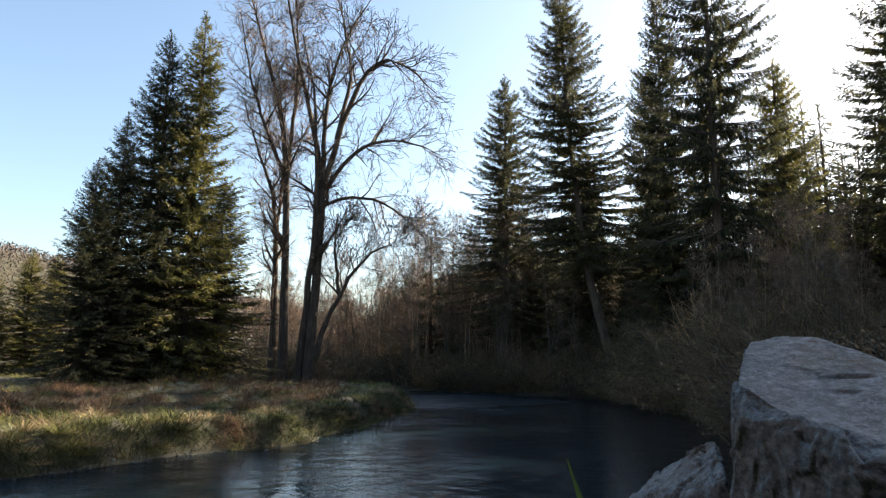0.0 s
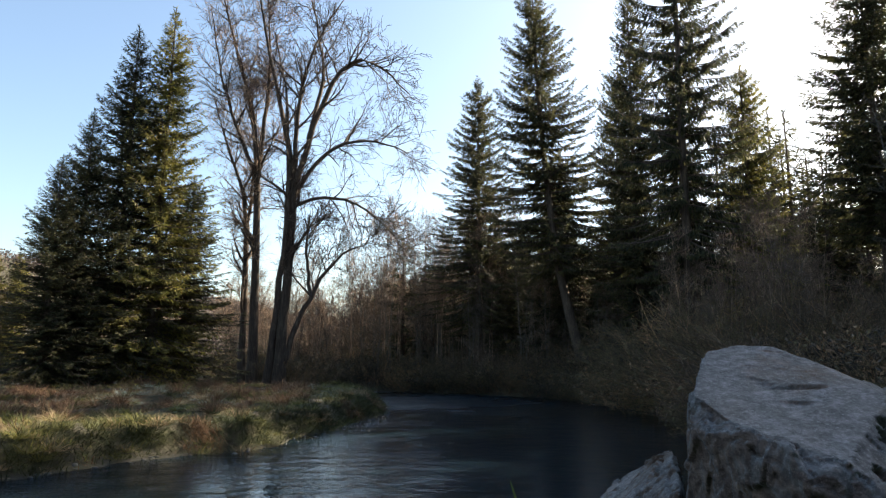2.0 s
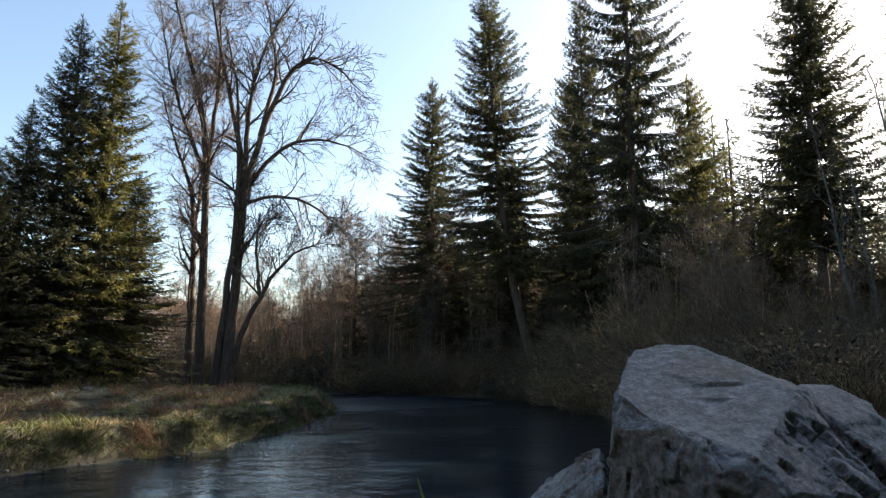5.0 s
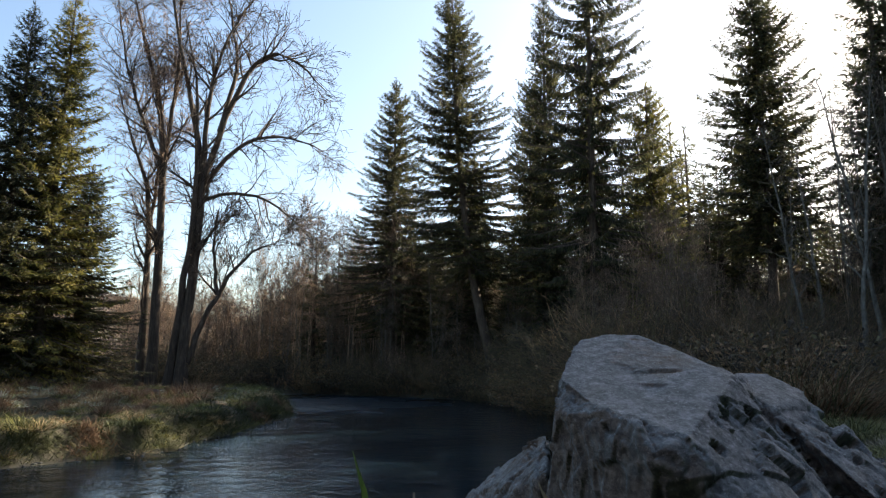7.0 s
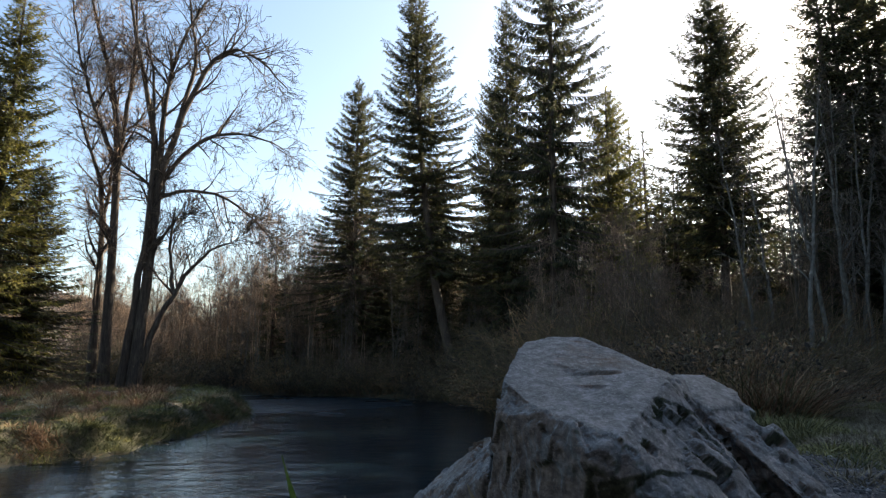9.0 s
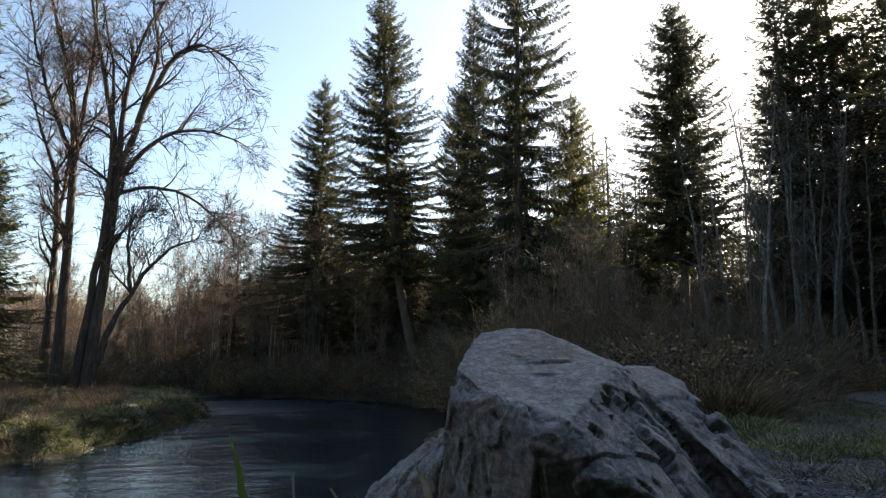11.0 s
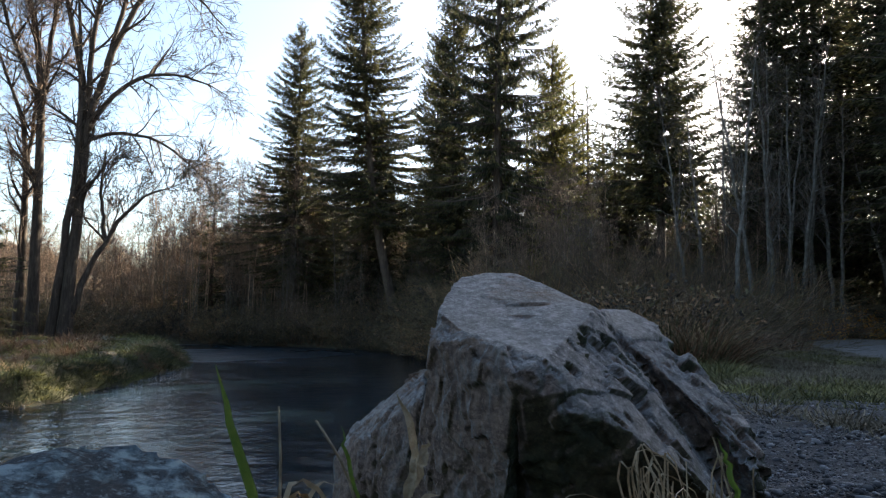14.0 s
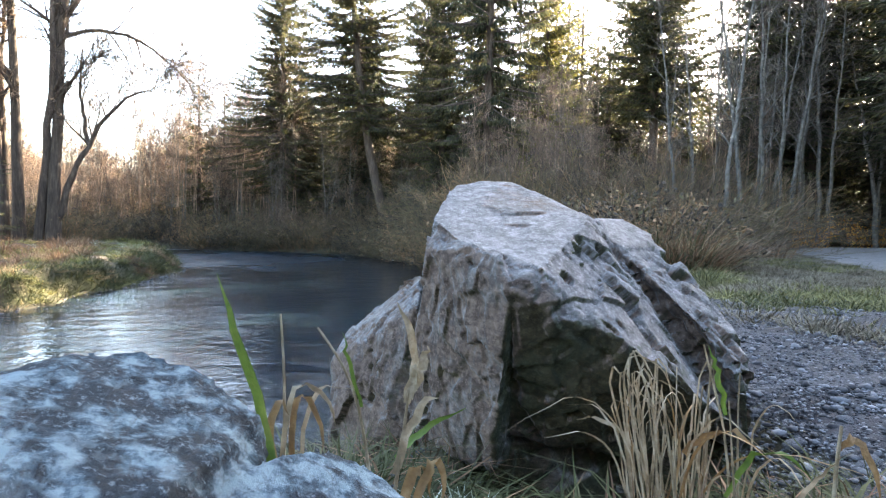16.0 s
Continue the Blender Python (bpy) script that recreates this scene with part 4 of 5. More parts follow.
# ---- the boulder and the near rock ----
def rock_mat(name, stops, stains, scale, bump, faces=(), pale=(0.44, 0.44, 0.435)):
    m = mat(name, stops, scale, 0.8, 0, detail=10, stain=stains[0])
    nodes, links = m.node_tree.nodes, m.node_tree.links
    bsdf = nodes["Principled BSDF"]
    tc = nodes.new("ShaderNodeTexCoord")
    mp = nodes.new("ShaderNodeMapping")
    mp.inputs["Scale"].default_value, mp.inputs["Rotation"].default_value = (1, 0.35, 1.2), (radians(-35), 0, radians(8))
    links.new(tc.outputs["Object"], mp.inputs["Vector"])
    # pale mineral veins and dark pits
    v = nodes.new("ShaderNodeTexNoise")
    v.inputs["Scale"].default_value, v.inputs["Detail"].default_value, v.inputs["Distortion"].default_value = 70, 8, 0.8
    links.new(mp.outputs["Vector"], v.inputs["Vector"])
    col = bsdf.inputs["Base Color"].links[0].from_socket
    for lo, hi, c in ((0.56, 0.64, pale), (0.44, 0.37, (0.06, 0.056, 0.052))):
        rr = ramp_node(nodes, [(min(lo, hi), (0, 0, 0) if lo < hi else (1, 1, 1)), (max(lo, hi), (1, 1, 1) if lo < hi else (0, 0, 0))])
        links.new(v.outputs["Fac"], rr.inputs["Fac"])
        k = nodes.new("ShaderNodeMath")
        k.operation = "MULTIPLY"
        k.inputs[1].default_value = 0.22
        links.new(rr.outputs["Color"], k.inputs[0])
        mx = nodes.new("ShaderNodeMixRGB")
        mx.inputs["Color2"].default_value = (*c, 1)
        links.new(k.outputs[0], mx.inputs["Fac"])
        links.new(col, mx.inputs["Color1"])
        col = mx.outputs["Color"]
    # thin dark cracks and small pale flecks
    cr = nodes.new("ShaderNodeTexNoise")
    cr.inputs["Scale"].default_value, cr.inputs["Detail"].default_value, cr.inputs["Distortion"].default_value = 22, 7, 0.6
    links.new(mp.outputs["Vector"], cr.inputs["Vector"])
    rc = ramp_node(nodes, [(0.475, (0, 0, 0)), (0.497, (1, 1, 1)), (0.503, (1, 1, 1)), (0.525, (0, 0, 0))])
    links.new(cr.outputs["Fac"], rc.inputs["Fac"])
    fl = nodes.new("ShaderNodeTexNoise")
    fl.inputs["Scale"].default_value, fl.inputs["Detail"].default_value, fl.inputs["Roughness"].default_value = 160, 5, 0.75
    links.new(tc.outputs["Object"], fl.inputs["Vector"])
    rf = ramp_node(nodes, [(0.54, (0, 0, 0)), (0.66, (1, 1, 1))])
    links.new(fl.outputs["Fac"], rf.inputs["Fac"])
    rd = ramp_node(nodes, [(0.34, (1, 1, 1)), (0.46, (0, 0, 0))])
    links.new(fl.outputs["Fac"], rd.inputs["Fac"])
    for fac, amount, c in ((rf, 0.65, pale), (rd, 0.4, (0.045, 0.043, 0.04)), (rc, 0.35, (0.06, 0.055, 0.05))):
        k = nodes.new("ShaderNodeMath")
        k.operation = "MULTIPLY"
        k.inputs[1].default_value = amount
        links.new(fac.outputs["Color"], k.inputs[0])
        mx = nodes.new("ShaderNodeMixRGB")
        mx.inputs["Color2"].default_value = (*c, 1)
        links.new(k.outputs[0], mx.inputs["Fac"])
        links.new(col, mx.inputs["Color1"])
        col = mx.outputs["Color"]
    # broken faces of another, tan-coloured bed; mossy green with overhang shade painted into it
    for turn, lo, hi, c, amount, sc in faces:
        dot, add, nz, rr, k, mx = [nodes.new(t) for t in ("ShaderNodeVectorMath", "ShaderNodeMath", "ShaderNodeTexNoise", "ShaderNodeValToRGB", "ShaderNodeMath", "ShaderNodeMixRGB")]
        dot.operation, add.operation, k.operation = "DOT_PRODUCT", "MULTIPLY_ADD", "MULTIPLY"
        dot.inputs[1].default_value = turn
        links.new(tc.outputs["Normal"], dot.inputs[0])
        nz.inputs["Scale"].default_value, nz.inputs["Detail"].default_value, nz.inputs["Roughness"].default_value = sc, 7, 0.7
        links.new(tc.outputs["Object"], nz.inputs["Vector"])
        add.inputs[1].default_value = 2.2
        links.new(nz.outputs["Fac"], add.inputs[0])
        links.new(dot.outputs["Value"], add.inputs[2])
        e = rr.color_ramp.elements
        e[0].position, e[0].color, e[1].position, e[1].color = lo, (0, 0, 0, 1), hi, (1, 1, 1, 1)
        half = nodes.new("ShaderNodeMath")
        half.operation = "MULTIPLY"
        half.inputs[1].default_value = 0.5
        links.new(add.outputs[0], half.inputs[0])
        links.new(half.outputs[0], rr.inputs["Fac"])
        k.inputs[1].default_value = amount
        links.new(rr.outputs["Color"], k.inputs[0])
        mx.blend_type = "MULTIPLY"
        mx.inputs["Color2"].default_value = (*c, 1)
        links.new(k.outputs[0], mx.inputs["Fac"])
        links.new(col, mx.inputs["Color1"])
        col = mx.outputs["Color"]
    links.new(col, bsdf.inputs["Base Color"])
    f1, f2 = nodes.new("ShaderNodeTexNoise"), nodes.new("ShaderNodeTexNoise")
    f1.inputs["Roughness"].default_value = f2.inputs["Roughness"].default_value = 0.75
    f1.inputs["Scale"].default_value, f1.inputs["Detail"].default_value = 70, 9
    f2.inputs["Scale"].default_value, f2.inputs["Detail"].default_value = 260, 6
    links.new(mp.outputs["Vector"], f1.inputs["Vector"])
    links.new(tc.outputs["Object"], f2.inputs["Vector"])
    b1, b2 = nodes.new("ShaderNodeBump"), nodes.new("ShaderNodeBump")
    b1.inputs["Strength"].default_value, b1.inputs["Distance"].default_value = bump, 0.02
    b2.inputs["Strength"].default_value, b2.inputs["Distance"].default_value = bump * 0.9, 0.008
    links.new(f1.outputs["Fac"], b1.inputs["Height"])
    links.new(f2.outputs["Fac"], b2.inputs["Height"])
    links.new(b1.outputs["Normal"], b2.inputs["Normal"])
    links.new(b2.outputs["Normal"], bsdf.inputs["Normal"])
    return m


# tan tint also darkens the front against the top; moss tint adds overhang shade
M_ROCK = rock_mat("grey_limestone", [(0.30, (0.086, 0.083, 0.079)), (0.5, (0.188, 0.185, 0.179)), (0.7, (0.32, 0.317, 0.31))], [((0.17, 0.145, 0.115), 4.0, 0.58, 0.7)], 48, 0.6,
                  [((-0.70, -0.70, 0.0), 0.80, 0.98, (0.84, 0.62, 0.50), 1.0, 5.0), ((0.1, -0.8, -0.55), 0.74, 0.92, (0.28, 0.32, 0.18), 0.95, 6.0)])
M_ROCK_NEAR = rock_mat("blue_grey_limestone", [(0.42, (0.014, 0.024, 0.032)), (0.5, (0.085, 0.14, 0.175)), (0.58, (0.27, 0.38, 0.43))], [((0.022, 0.034, 0.044), 20.0, 0.52, 0.57)], 36, 1.0, pale=(0.32, 0.43, 0.48))


def facets(p, scale, seed):
    """Broken facets: every cell of a random pattern is a small tilted plane of its own."""
    q = p * scale
    i = np.floor(q).astype(np.int64)
    best, val = np.full(len(p), 1e9), np.zeros(len(p))
    for dx in (-1, 0, 1):
        for dy in (-1, 0, 1):
            for dz in (-1, 0, 1):
                c = i + np.array([dx, dy, dz])
                rel = q - (c + np.stack([lattice(c, seed + k) for k in range(3)], -1))
                d = (rel ** 2).sum(-1)
                tilt = (rel * (np.stack([lattice(c, seed + 10 + k) for k in range(3)], -1) - 0.5)).sum(-1) * 1.6 + lattice(c, seed + 20) - 0.5
                val = np.where(d < best, tilt, val)
                best = np.minimum(best, d)
    return np.clip(val, -1, 1)


def hull(bm, points):
    vs = [bm.verts.new(p) for p in points]
    bmesh.ops.convex_hull(bm, input=vs)


ALONG = unit(np.array([0.50, -0.46, -0.73]))


def stretched(p, along, k):
    """Coordinates drawn out along one direction."""
    t = (p @ along)[:, None] * along
    return (p - t) + k * t


def carve(name, hulls, voxel, layers, material):
    """A rock from overlapping blocks, joined into one skin and then broken and weathered by layers of relief (kind, scale, depth, seed)."""
    bm = bmesh.new()
    for h in hulls:
        hull(bm, h)
    me = bpy.data.meshes.new("blocks")
    bm.to_mesh(me)
    bm.free()
    tmp = new("blocks", me)
    mod = tmp.modifiers.new("skin", "REMESH")
    mod.mode, mod.voxel_size, mod.use_smooth_shade = "VOXEL", voxel, True
    deps = bpy.context.evaluated_depsgraph_get()
    out = bpy.data.meshes.new_from_object(tmp.evaluated_get(deps))
    bpy.data.objects.remove(tmp)
    n = len(out.vertices)
    co, no = np.empty(n * 3), np.empty(n * 3)
    out.vertices.foreach_get("co", co)
    out.vertices.foreach_get("normal", no)
    co, no = co.reshape(-1, 3), no.reshape(-1, 3)
    top = smooth(0.80, 0.90, no[:, 2])
    east = smooth(0.1, 0.35, no[:, 0]) * (1 - top) * smooth(-0.15, 0.1, no[:, 2])
    west = smooth(0.45, 0.65, no @ unit(np.array([-0.75, -0.66, 0.0])))
    for kind, scale, depth, seed in layers:
        if kind == "noise":
            move = vnoise(co, scale, seed, 4)
        elif kind == "facets":
            move = facets(co, scale, seed) * (1 - 0.8 * top)
        elif kind == "flakes":
            # upright shells broken off the steep face
            move = facets(co * np.array([1, 1, 0.55]) + 0.03 * np.stack([vnoise(co, 9.0, seed + k, 3) for k in range(3)], -1), scale, seed) * west
        elif kind == "gouge":
            # short sharp-edged troughs that run down the slanting face
            k = vnoise(stretched(co, ALONG, 0.36), scale, seed, 3, 0.5)
            move = -smooth(0.13, 0.17, k) * smooth(0.7, 0.3, k) * 1.6 * east
        elif kind == "pits":
            k = vnoise(stretched(co, unit(np.array([0.93, -0.30, -0.2])), 0.25), scale, seed, 3)
            gate = smooth(0.0, 0.25, vnoise(co, 6.0, seed + 3, 2)) * smooth(1.62, 1.72, co[:, 0])
            move = -smooth(0.18, 0.26, k) * top * gate
        elif kind == "grain":
            move = -np.clip(np.abs(vnoise(stretched(co, ALONG, 0.3), scale, seed, 4, 0.6)), 0, 0.5) ** 0.7
        elif kind == "crack":
            k = vnoise(stretched(co, ALONG, 0.4), scale, seed, 4, 0.5)
            move = -np.exp(-(k / 0.03) ** 2) * smooth(0.0, 0.2, vnoise(co, 4.0, seed + 3, 2)) * (1 - 0.7 * top)
        co = co + no * (move * depth)[:, None]
    out.vertices.foreach_set("co", co.ravel())
    out.update()
    out.name = name
    ob = new(name, out)
    ob.data.materials.clear()
    ob.data.materials.append(material)
    return ob


# the boulder: a tilted crest that overhangs, the upright buttress under it, a slab split off its back and a low foot in the water
crest = [(1.545, 0.888, 2.008), (1.656, 1.086, 2.081), (1.721, 1.098, 2.093), (1.775, 1.058, 2.088), (1.8, 0.951, 2.059), (1.811, 0.785, 2.011), (1.729, 0.7, 1.976), (1.635, 0.614, 1.938),
         (1.58, 0.702, 1.958), (1.55, 0.786, 1.979), (1.582, 0.602, 1.902), (1.641, 0.571, 1.867), (1.7, 0.552, 1.848), (1.742, 0.543, 1.832), (1.803, 0.531, 1.781), (1.88, 0.536, 1.727),
         (1.936, 0.538, 1.698), (1.947, 0.968, 2.001), (1.967, 0.797, 1.851), (1.97, 0.59, 1.694), (1.609, 0.667, 1.782), (1.63, 0.707, 1.65), (1.706, 0.672, 1.641), (1.806, 0.629, 1.633), (1.891, 0.612, 1.632), (1.981, 0.668, 1.645), (1.52, 0.868, 1.889),
         (1.619, 1.093, 1.742), (1.768, 1.196, 1.594), (1.973, 1.142, 1.846), (2.039, 1.005, 1.614), (1.667, 1.142, 2.02)]
buttress = [(1.546, 0.886, 2.001), (1.513, 0.821, 1.953), (1.512, 0.84, 1.892), (1.511, 0.867, 1.786), (1.507, 0.905, 1.672), (1.526, 0.905, 1.574), (1.578, 0.648, 1.952), (1.583, 0.607, 1.907),
            (1.584, 0.619, 1.828), (1.583, 0.642, 1.745), (1.582, 0.66, 1.678), (1.594, 0.685, 1.605), (1.548, 0.725, 1.81), (1.55, 0.765, 1.667), (1.754, 0.843, 1.825), (1.74, 0.837, 1.589),
            (1.669, 1.137, 1.901), (1.673, 1.113, 1.4)]
slab = [(1.90, 0.95, 2.005), (1.97, 1.00, 2.01), (2.03, 1.00, 2.01), (2.06, 0.94, 1.98), (2.06, 0.84, 1.92), (2.06, 0.74, 1.85), (2.05, 0.66, 1.80), (2.02, 0.58, 1.77), (2.01, 0.57, 1.70),
        (1.92, 0.83, 1.955), (1.92, 0.72, 1.895), (1.94, 0.62, 1.835), (1.955, 0.56, 1.77), (2.00, 0.86, 1.86), (2.02, 0.72, 1.72), (2.00, 0.58, 1.62), (2.15, 0.90, 1.60), (2.05, 1.15, 1.62)]
foot = [(1.41, 1.20, 1.56), (1.42, 1.28, 1.66), (1.47, 1.37, 1.72), (1.57, 1.46, 1.77), (1.65, 1.37, 1.83), (1.57, 1.01, 1.82), (1.53, 0.92, 1.84), (1.60, 1.15, 1.88), (1.54, 0.97, 1.45), (1.44, 1.07, 1.40), (1.42, 1.22, 1.25), (1.75, 1.5, 1.0), (1.5, 1.4, 1.1)]
base = [(1.62, 0.74, 1.72), (1.95, 0.66, 1.70), (1.62, 0.74, 1.25), (1.95, 0.66, 1.25), (1.65, 1.1, 1.7), (2.0, 1.1, 1.7), (1.65, 1.1, 1.2), (2.0, 1.1, 1.2)]
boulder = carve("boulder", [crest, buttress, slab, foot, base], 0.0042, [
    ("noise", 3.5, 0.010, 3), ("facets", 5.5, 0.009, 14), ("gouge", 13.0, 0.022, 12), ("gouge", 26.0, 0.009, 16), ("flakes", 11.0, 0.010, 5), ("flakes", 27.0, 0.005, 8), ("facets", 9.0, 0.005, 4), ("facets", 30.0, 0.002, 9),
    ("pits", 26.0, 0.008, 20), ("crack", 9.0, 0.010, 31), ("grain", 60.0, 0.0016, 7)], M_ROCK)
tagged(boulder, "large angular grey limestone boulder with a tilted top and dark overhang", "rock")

near = [(0.90, 0.10, 1.88), (1.01, 0.18, 1.89), (1.04, 0.25, 1.89), (1.08, 0.33, 1.89), (1.12, 0.33, 1.885), (1.16, 0.32, 1.875), (1.19, 0.30, 1.86), (1.215, 0.27, 1.84),
        (1.16, 0.12, 1.84), (1.06, 0.06, 1.84), (0.90, 0.45, 1.2), (1.2, 0.42, 1.3), (1.25, 0.08, 1.62), (0.95, 0.0, 1.6), (0.80, 0.25, 1.6), (0.85, 0.25, 1.85)]
near_low = [(1.20, 0.20, 1.825), (1.23, 0.22, 1.825), (1.27, 0.26, 1.812), (1.30, 0.26, 1.795), (1.34, 0.22, 1.78), (1.38, 0.17, 1.76), (1.20, 0.08, 1.78), (1.30, 0.05, 1.74), (1.36, 0.28, 1.6), (1.42, 0.12, 1.6), (1.2, 0.3, 1.6), (1.15, 0.0, 1.6)]
near_rock = carve("near_rock", [near, near_low], 0.005, [("noise", 8.0, 0.008, 21), ("grain", 30.0, 0.006, 7), ("facets", 20.0, 0.004, 22), ("facets", 45.0, 0.003, 26), ("noise", 70.0, 0.002, 23)], M_ROCK_NEAR)
tagged(near_rock, "rounded blue-grey rock mottled with pale lichen", "rock")


# ---- stones and gravel ----
def pebbles(centres, radii, seed):
    """Angular pebbles, each of twelve corners."""
    rng = np.random.default_rng(seed)
    g = (1 + 5 ** 0.5) / 2
    ico = unit(np.array([(-1, g, 0), (1, g, 0), (-1, -g, 0), (1, -g, 0), (0, -1, g), (0, 1, g), (0, -1, -g), (0, 1, -g), (g, 0, -1), (g, 0, 1), (-g, 0, -1), (-g, 0, 1)], float))
    tri = np.array([(0, 11, 5), (0, 5, 1), (0, 1, 7), (0, 7, 10), (0, 10, 11), (1, 5, 9), (5, 11, 4), (11, 10, 2), (10, 7, 6), (7, 1, 8), (3, 9, 4), (3, 4, 2), (3, 2, 6), (3, 6, 8), (3, 8, 9), (4, 9, 5), (2, 4, 11), (6, 2, 10), (8, 6, 7), (9, 8, 1)])
    n = len(centres)
    sc = np.stack([rng.uniform(0.7, 1.5, n), rng.uniform(0.7, 1.2, n), rng.uniform(0.4, 0.8, n)], -1)
    a = rng.uniform(0, 6.28, n)
    V = ico[None] * rng.uniform(0.75, 1.2, (n, 12, 1)) * sc[:, None] * np.asarray(radii)[:, None, None]
    x, y = V[..., 0] * np.cos(a)[:, None] - V[..., 1] * np.sin(a)[:, None], V[..., 0] * np.sin(a)[:, None] + V[..., 1] * np.cos(a)[:, None]
    V = np.stack([x, y, V[..., 2]], -1) + centres[:, None]
    return V.reshape(-1, 3), (tri[None] + np.arange(n)[:, None, None] * 12).reshape(-1, 3)


def scatter(rng, n, b0, b1, d0, d1):
    b, d = np.radians(rng.uniform(b0, b1, n)), np.exp(rng.uniform(math.log(d0), math.log(d1), n))
    x, y = 1.2 + d * np.sin(b), -0.28 + d * np.cos(b)
    return x, y, d


rng = np.random.default_rng(60)
x, y, d = scatter(rng, 21000, 34, 60, 0.8, 4.6)
keep = vnoise(np.stack([x, y, x * 0], -1), 1.5, 61, 2) > -0.55 + 0.8 * smooth(2.2, 4.6, d)
x, y = x[keep], y[keep]
x2, y2, d2 = scatter(rng, 500, -2, 34, 0.7, 2.0)
x, y = np.concatenate([x, x2]), np.concatenate([y, y2])
r = 0.0018 + 0.010 * rng.random(len(x)) ** 40 + 0.0028 * rng.random(len(x))
gravel = solid("gravel", [pebbles(np.stack([x, y, height(x, y) + 0.008 + r * 0.3], -1), r, 62)], M_GRAVEL)
tagged(gravel, "loose grey gravel on the bank beside the boulder", "gravel", kind="stuff")

stone_meshes = []
for k in range(5):
    v, f = pebbles(np.zeros((1, 3)), np.ones(1), 70 + k)
    me = make_mesh("stone", [(v, f)])
    me.materials.append(M_GRAVEL)
    stone_meshes.append(me)
x, y, d = scatter(rng, 260, 35, 58, 1.15, 3.4)
for k in range(260):
    ob = new("stone", stone_meshes[k % 5])
    s = 0.005 + 0.016 * rnd.random() ** 3
    ob.matrix_basis = Matrix.LocRotScale((x[k], y[k], float(height(x[k:k + 1], y[k:k + 1])[0]) + 0.008 + s * 0.15), Euler((rnd.uniform(-0.3, 0.3), rnd.uniform(-0.3, 0.3), rnd.uniform(0, 6))), (s, s, s * 0.8))
    tagged(ob, "angular pale grey stone lying in gravel", "stone", "stones in the gravel")

# the gravelly bed, a thin uneven skin over the soil
gb, gd = np.meshgrid(np.radians(np.linspace(-25, 75, 120)), np.exp(np.linspace(math.log(0.3), math.log(5.2), 110)))
bx, by = 1.2 + gd * np.sin(gb), -0.28 + gd * np.cos(gb)
fade = smooth(3.4, 4.8, gd + 0.5 * vnoise(np.stack([bx, by, bx * 0], -1), 2.0, 64, 3))
deg = np.degrees(gb)
fade = np.maximum.reduce([fade, smooth(58, 72, deg + 5 * vnoise(np.stack([bx, by, bx * 0], -1), 3.0, 66, 2)), smooth(-8, -22, deg), smooth(0.6, 0.4, gd), smooth(0.36, 0.22, np.hypot((bx - 1.75) * 0.8, by - 0.62) + 0.05 * vnoise(np.stack([bx, by, bx * 0], -1), 9.0, 67, 2))])
bz = height(bx, by) + 0.008 - 0.05 * fade + 0.006 * vnoise(np.stack([bx, by, bx * 0], -1), 22, 65, 3)
ci = np.arange(bx.size).reshape(bx.shape)
bed = solid("gravel_bed", [(np.stack([bx, by, bz], -1), np.stack([ci[:-1, :-1], ci[1:, :-1], ci[1:, 1:], ci[:-1, 1:]], -1).reshape(-1, 4))], M_GRIT, smooth=True)
tagged(bed, "fine grey grit and dirt beside the boulder", "ground", kind="structure")

# wet stones along the water's edge of the spit
k = rng.random(420)
seg = np.concatenate([[0], np.cumsum(np.hypot(*np.diff(LEFT_SHORE[2:14], axis=0).T))])
qx, qy = np.interp(k * seg[-1], seg, LEFT_SHORE[2:14, 0]) + rng.normal(0.15, 0.25, 420), np.interp(k * seg[-1], seg, LEFT_SHORE[2:14, 1]) + rng.normal(0, 0.25, 420)
r = 0.015 + 0.05 * rng.random(420) ** 3
shore = solid("shore_stones", [pebbles(np.stack([qx, qy, np.maximum(height(qx, qy), -0.03) + r * 0.2], -1), r, 63)], M_WETSTONE)
tagged(shore, "small wet stones along the water's edge", "stones", kind="stuff")


# ---- grass ----
def tufts(x, y, per, h, w, spread_r, seed, lean=0.35, bend=0.5):
    rng = np.random.default_rng(seed)
    n = len(x) * per
    hh = np.repeat(h, per) * rng.uniform(0.5, 1.15, n)
    a, q = rng.uniform(0, 2 * np.pi, n), np.sqrt(rng.random(n))
    sr = np.repeat(spread_r, per)
    bx, by = np.repeat(x, per) + q * sr * np.cos(a), np.repeat(y, per) + q * sr * np.sin(a)
    B = np.stack([bx, by, np.repeat(height(x, y), per) - 0.01], -1)
    D = unit(np.stack([np.cos(a) * q * lean, np.sin(a) * q * lean, np.ones(n)], -1) + rng.normal(0, 0.16, (n, 3)))
    return blades(B, D, hh, w * rng.uniform(0.6, 1.3, n), bend * rng.uniform(0.2, 1.2, n), rng)


rng = np.random.default_rng(80)
N = 8500
x, y = rng.uniform(-30, 0, N), 9 + 32 * rng.random(N) ** 1.5
ls, wet = line_distance(x, y, LEFT_SHORE), in_river(x, y)
ok = ~wet & (ls < 22) & (y > 7) & (line_distance(x, y, RIGHT_SHORE) > ls) & (rng.random(N) < 1.15 - y / 55)
x, y, ls = x[ok], y[ok], ls[ok]
p = np.stack([x, y, x * 0], -1)
kind = 0.8 * vnoise(p, 0.45, 81, 3) + 0.7 * vnoise(p, 1.7, 82, 2) + 0.06 - 0.55 * np.exp(-((x + 10.5) ** 2 + (y - 21) ** 2) / 9)
edge = ls < 1.3
